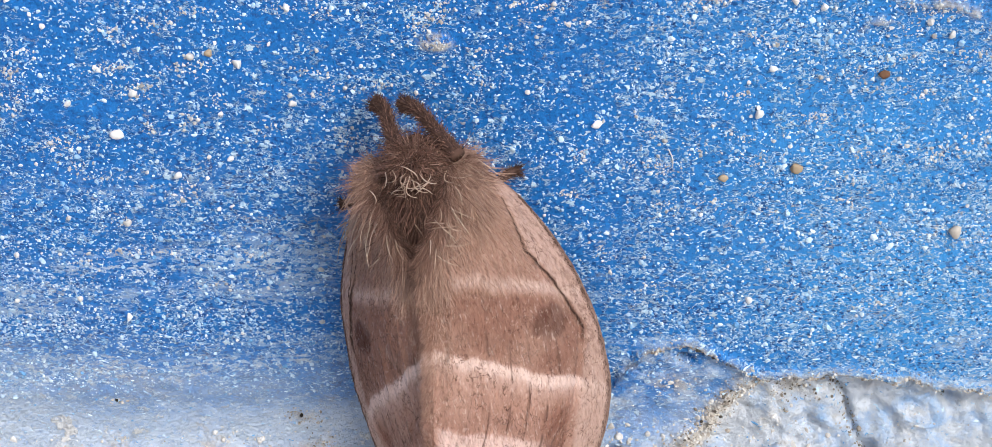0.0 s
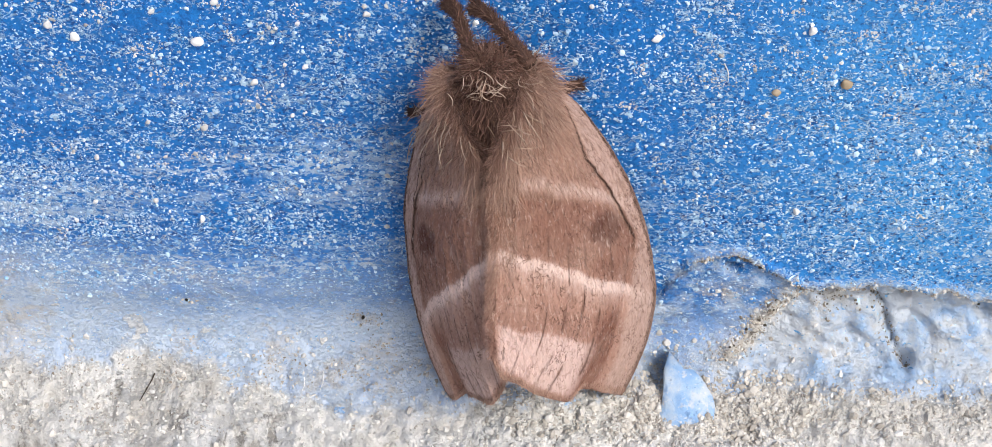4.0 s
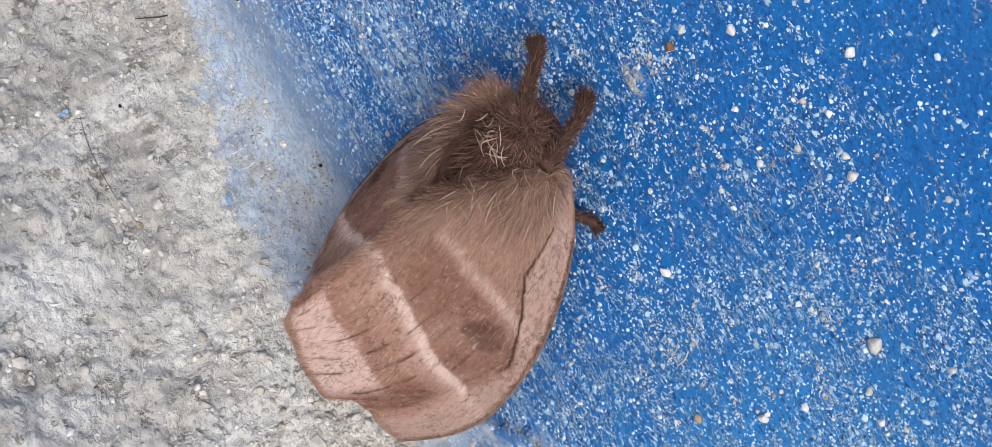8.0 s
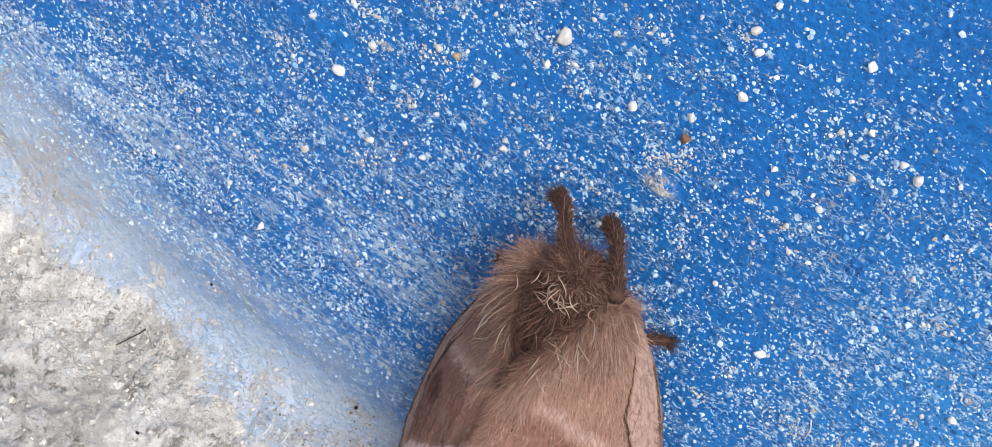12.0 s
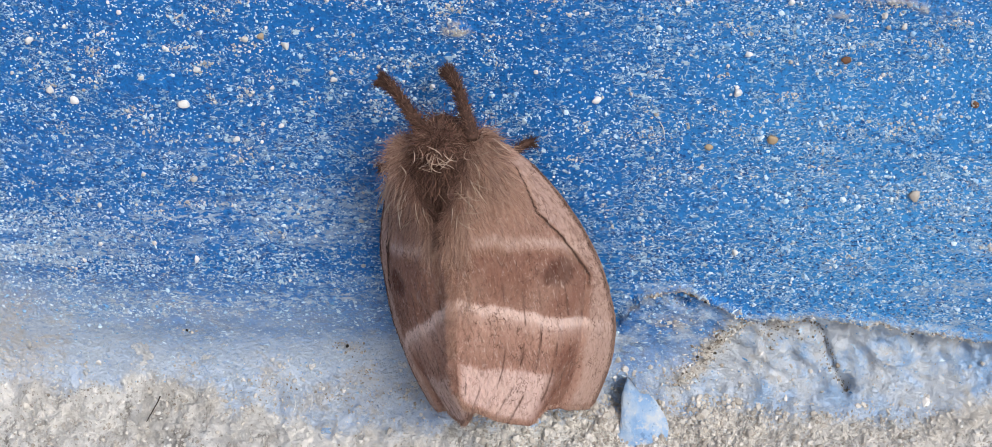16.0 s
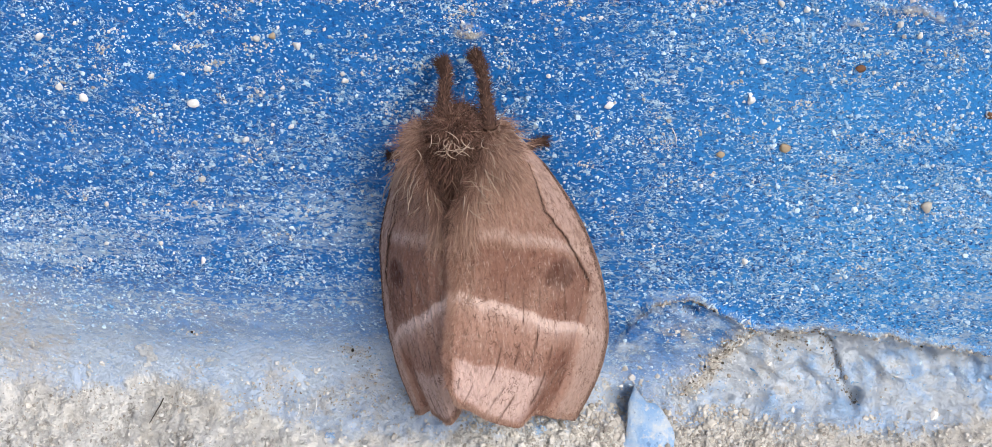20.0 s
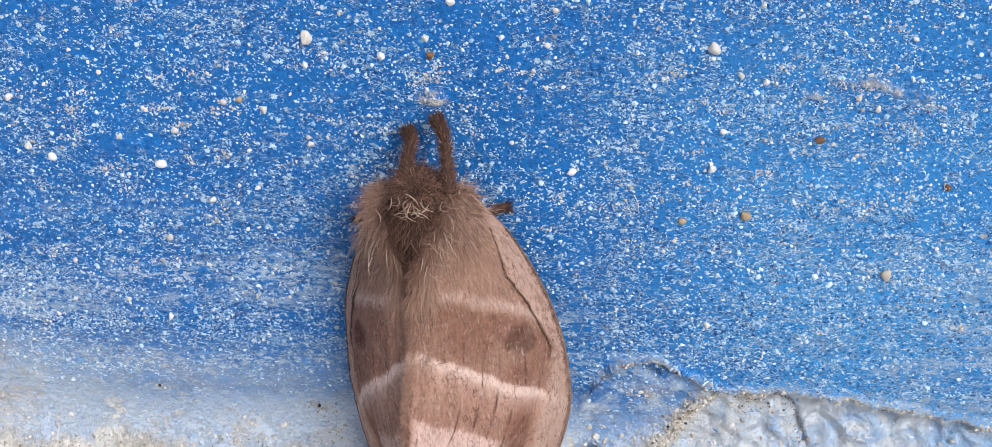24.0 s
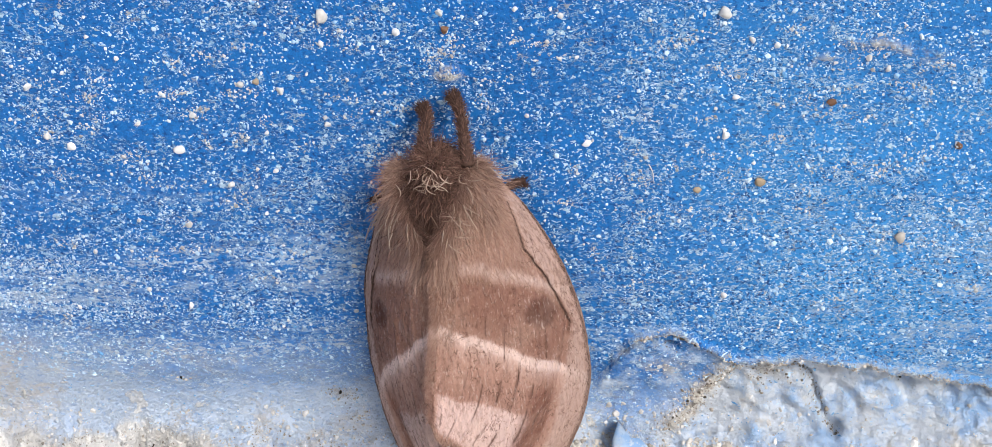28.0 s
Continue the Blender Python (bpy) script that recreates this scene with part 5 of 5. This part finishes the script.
# ---------------------------------------------------------------- what moves
def motions():
    walk(moth, [
        (0, pose(-0.00144, -0.00896, 0.03856, 0.39, -4.50, 0.28)),
        (1, pose(-0.00144, -0.00896, 0.03856, 0.39, -4.50, 0.28)),
        (2.5, pose(-0.00144, -0.00896, 0.03856, 0.39, -4.50, 0.28)),
        (4.5, pose(-0.00192, -0.00824, 0.03768, -0.93, -2.99, 1.22)),
        (5, pose(-0.00192, -0.00848, 0.03776, -0.23, -3.10, 1.01)),
        (5.5, pose(-0.00184, -0.00872, 0.03832, -0.34, -3.20, 1.41)),
        (6, pose(-0.00184, -0.00768, 0.03856, -2.21, -2.99, 0.36)),
        (6.5, pose(-0.00160, -0.00768, 0.03880, -2.18, -2.51, -0.75)),
        (7, pose(-0.00160, -0.00776, 0.03856, -2.40, -2.11, -0.26)),
        (7.5, pose(-0.00136, -0.00856, 0.03896, -1.31, -1.90, 0.42)),
        (8, pose(-0.00144, -0.00824, 0.03912, -0.82, -2.39, 0.82)),
        (8.5, pose(-0.00128, -0.00832, 0.03888, -0.02, -3.30, 0.80)),
        (9, pose(-0.00144, -0.00800, 0.03936, 0.19, -4.00, 0.19)),
        (9.5, pose(-0.00144, -0.00800, 0.03928, -0.89, -3.70, -0.27)),
        (10, pose(-0.00152, -0.00824, 0.03928, -0.70, -3.70, -0.08)),
        (10.5, pose(-0.00160, -0.00864, 0.03960, -0.68, -3.80, -0.48)),
        (11, pose(-0.00136, -0.00888, 0.03912, -1.02, -2.89, 0.73)),
        (12, pose(-0.00136, -0.00888, 0.03912, -1.02, -2.89, 0.73)),
        (13.5, pose(-0.00148, -0.00856, 0.03804, -0.62, -3.65, 0.72)),
        (15.5, pose(-0.00160, -0.00824, 0.03696, -0.23, -4.40, 0.71)),
        (16, pose(-0.00120, -0.00832, 0.03776, 1.98, -3.91, 0.63)),
        (16.5, pose(-0.00136, -0.00824, 0.03760, 1.39, -3.11, 0.56)),
        (17, pose(-0.00104, -0.00952, 0.03864, 3.08, -4.31, 0.48)),
        (17.5, pose(-0.00088, -0.01016, 0.03992, 3.05, -5.88, -0.96)),
        (18, pose(-0.00136, -0.00992, 0.03944, -1.40, -4.76, -4.84)),
        (18.5, pose(-0.00208, -0.00832, 0.03872, -0.17, -2.70, -1.10)),
        (19, pose(-0.00200, -0.00888, 0.03880, -1.42, -2.94, -3.16)),
        (19.5, pose(-0.00232, -0.00840, 0.03896, 0.70, -0.50, -0.20)),
        (20, pose(-0.00240, -0.00800, 0.03880, 0.00, -0.10, 0.00)),
        (20.5, pose(-0.00248, -0.00792, 0.03864, -0.20, -0.10, -0.20)),
        (21, pose(-0.00256, -0.00824, 0.03872, -0.70, -0.41, -1.10)),
        (21.5, pose(-0.00264, -0.00816, 0.03864, -0.90, -0.41, -1.20)),
        (23.5, pose(-0.00264, -0.00800, 0.03848, -1.60, -0.22, -1.40)),
        (24, pose(-0.00256, -0.00808, 0.03856, -1.90, -0.32, -1.09)),
        (24.5, pose(-0.00256, -0.00792, 0.03848, -1.80, -0.22, -1.40)),
        (25, pose(-0.00272, -0.00824, 0.03856, -1.90, -0.41, -0.79)),
        (25.5, pose(-0.00272, -0.00784, 0.03840, -1.30, -0.21, -0.80)),
        (26, pose(-0.00272, -0.00808, 0.03840, -1.70, -0.31, -0.90)),
        (26.5, pose(-0.00264, -0.00776, 0.03824, -1.60, -0.32, -1.10)),
        (27, pose(-0.00264, -0.00776, 0.03824, -1.50, -0.31, -1.10)),
        (27.5, pose(-0.00272, -0.00784, 0.03848, -1.50, -0.32, -1.20)),
        (28, pose(-0.00264, -0.00792, 0.03840, -1.60, -0.31, -1.00)),
    ])
    walk(foreleg_left, [
        (0, pose(-0.00176, -0.00240, 0.02896, -82.0, -15.6, 13.6)),
        (1, pose(-0.00176, -0.00240, 0.02896, -73.1, -9.3, 6.9)),
        (2, pose(-0.00176, -0.00240, 0.02896, -79.7, -21.1, 17.7)),
        (5, pose(-0.00176, -0.00240, 0.02896, -65.1, -14.5, 9.3)),
        (6, pose(-0.00176, -0.00240, 0.02896, -86.9, -20.6, 19.6)),
        (6.5, pose(-0.00176, -0.00240, 0.02896, -93.5, -23.9, 25.3)),
        (7, pose(-0.00176, -0.00240, 0.02896, -90.4, -23.1, 23.3)),
        (8, pose(-0.00176, -0.00240, 0.02896, -75.4, -42.7, 33.6)),
        (8.5, pose(-0.00176, -0.00240, 0.02896, -35.7, -31.7, 10.5)),
        (10, pose(-0.00176, -0.00240, 0.02896, -73.4, -37.8, 28.7)),
        (12, pose(-0.00176, -0.00240, 0.02896, -81.5, -35.1, 30.5)),
        (13, pose(-0.00176, -0.00240, 0.02896, -77.5, -34.6, 28.1)),
        (15.5, pose(-0.00176, -0.00240, 0.02896, -62.0, -28.0, 16.0)),
        (16, pose(-0.00176, -0.00240, 0.02896, -30.4, -31.4, 8.7)),
        (16.5, pose(-0.00176, -0.00240, 0.02896, -48.0, -30.0, 13.0)),
        (17, pose(-0.00176, -0.00240, 0.02896, -33.4, -23.6, 7.2)),
        (17.5, pose(-0.00176, -0.00240, 0.02896, -72.2, -21.5, 15.8)),
        (18, pose(-0.00176, -0.00240, 0.02896, -79.4, -35.2, 29.5)),
        (18.5, pose(-0.00176, -0.00240, 0.02896, -53.0, -20.8, 10.4)),
        (19, pose(-0.00176, -0.00240, 0.02896, -75.9, -22.8, 17.9)),
        (19.5, pose(-0.00176, -0.00240, 0.02896, -59.5, -1.1, 0.6)),
        (20, pose(-0.00176, -0.00240, 0.02896, -70.8, -1.5, 1.1)),
        (26, pose(-0.00176, -0.00240, 0.02896, -79.4, -0.6, 0.5)),
        (28, pose(-0.00176, -0.00240, 0.02896, -78.0, -1.4, 1.2)),
    ])
    walk(foreleg_right, [
        (0, pose(0.00376, -0.00240, 0.02904, -75.4, -35.2, 27.5)),
        (1, pose(0.00376, -0.00240, 0.02904, -81.0, -33.3, 28.6)),
        (2, pose(0.00376, -0.00240, 0.02904, -72.7, -38.6, 28.9)),
        (5, pose(0.00376, -0.00240, 0.02904, -59.1, -35.8, 20.7)),
        (6, pose(0.00376, -0.00240, 0.02904, -52.4, -43.3, 22.1)),
        (6.5, pose(0.00376, -0.00240, 0.02904, -30.1, -43.9, 12.4)),
        (7, pose(0.00376, -0.00240, 0.02904, -29.0, -43.2, 11.7)),
        (8, pose(0.00376, -0.00240, 0.02904, -79.7, -27.3, 22.9)),
        (8.5, pose(0.00376, -0.00240, 0.02904, -45.9, 0.8, -0.4)),
        (10, pose(0.00376, -0.00240, 0.02904, -69.4, -22.7, 15.8)),
        (12, pose(0.00376, -0.00240, 0.02904, -83.5, -31.2, 28.0)),
        (13, pose(0.00376, -0.00240, 0.02904, -83.5, -28.7, 25.7)),
        (15.5, pose(0.00376, -0.00240, 0.02904, -44.0, -12.0, 5.0)),
        (16, pose(0.00376, -0.00240, 0.02904, -62.5, -17.4, 10.6)),
        (16.5, pose(0.00376, -0.00240, 0.02904, -46.0, 3.0, -1.5)),
        (17, pose(0.00376, -0.00240, 0.02904, -72.5, -5.9, 4.3)),
        (17.5, pose(0.00376, -0.00240, 0.02904, -40.1, 8.2, -3.0)),
        (18, pose(0.00376, -0.00240, 0.02904, -58.2, -2.4, 1.3)),
        (18.5, pose(0.00376, -0.00240, 0.02904, -51.3, -4.6, 2.2)),
        (19, pose(0.00376, -0.00240, 0.02904, -62.1, -8.6, 5.2)),
        (19.5, pose(0.00376, -0.00240, 0.02904, -58.1, -11.0, 6.1)),
        (20, pose(0.00376, -0.00240, 0.02904, -56.1, -11.0, 5.9)),
        (26, pose(0.00376, -0.00240, 0.02904, -54.7, -12.1, 6.3)),
        (28, pose(0.00376, -0.00240, 0.02904, -58.4, -11.7, 6.6)),
    ])


motions()
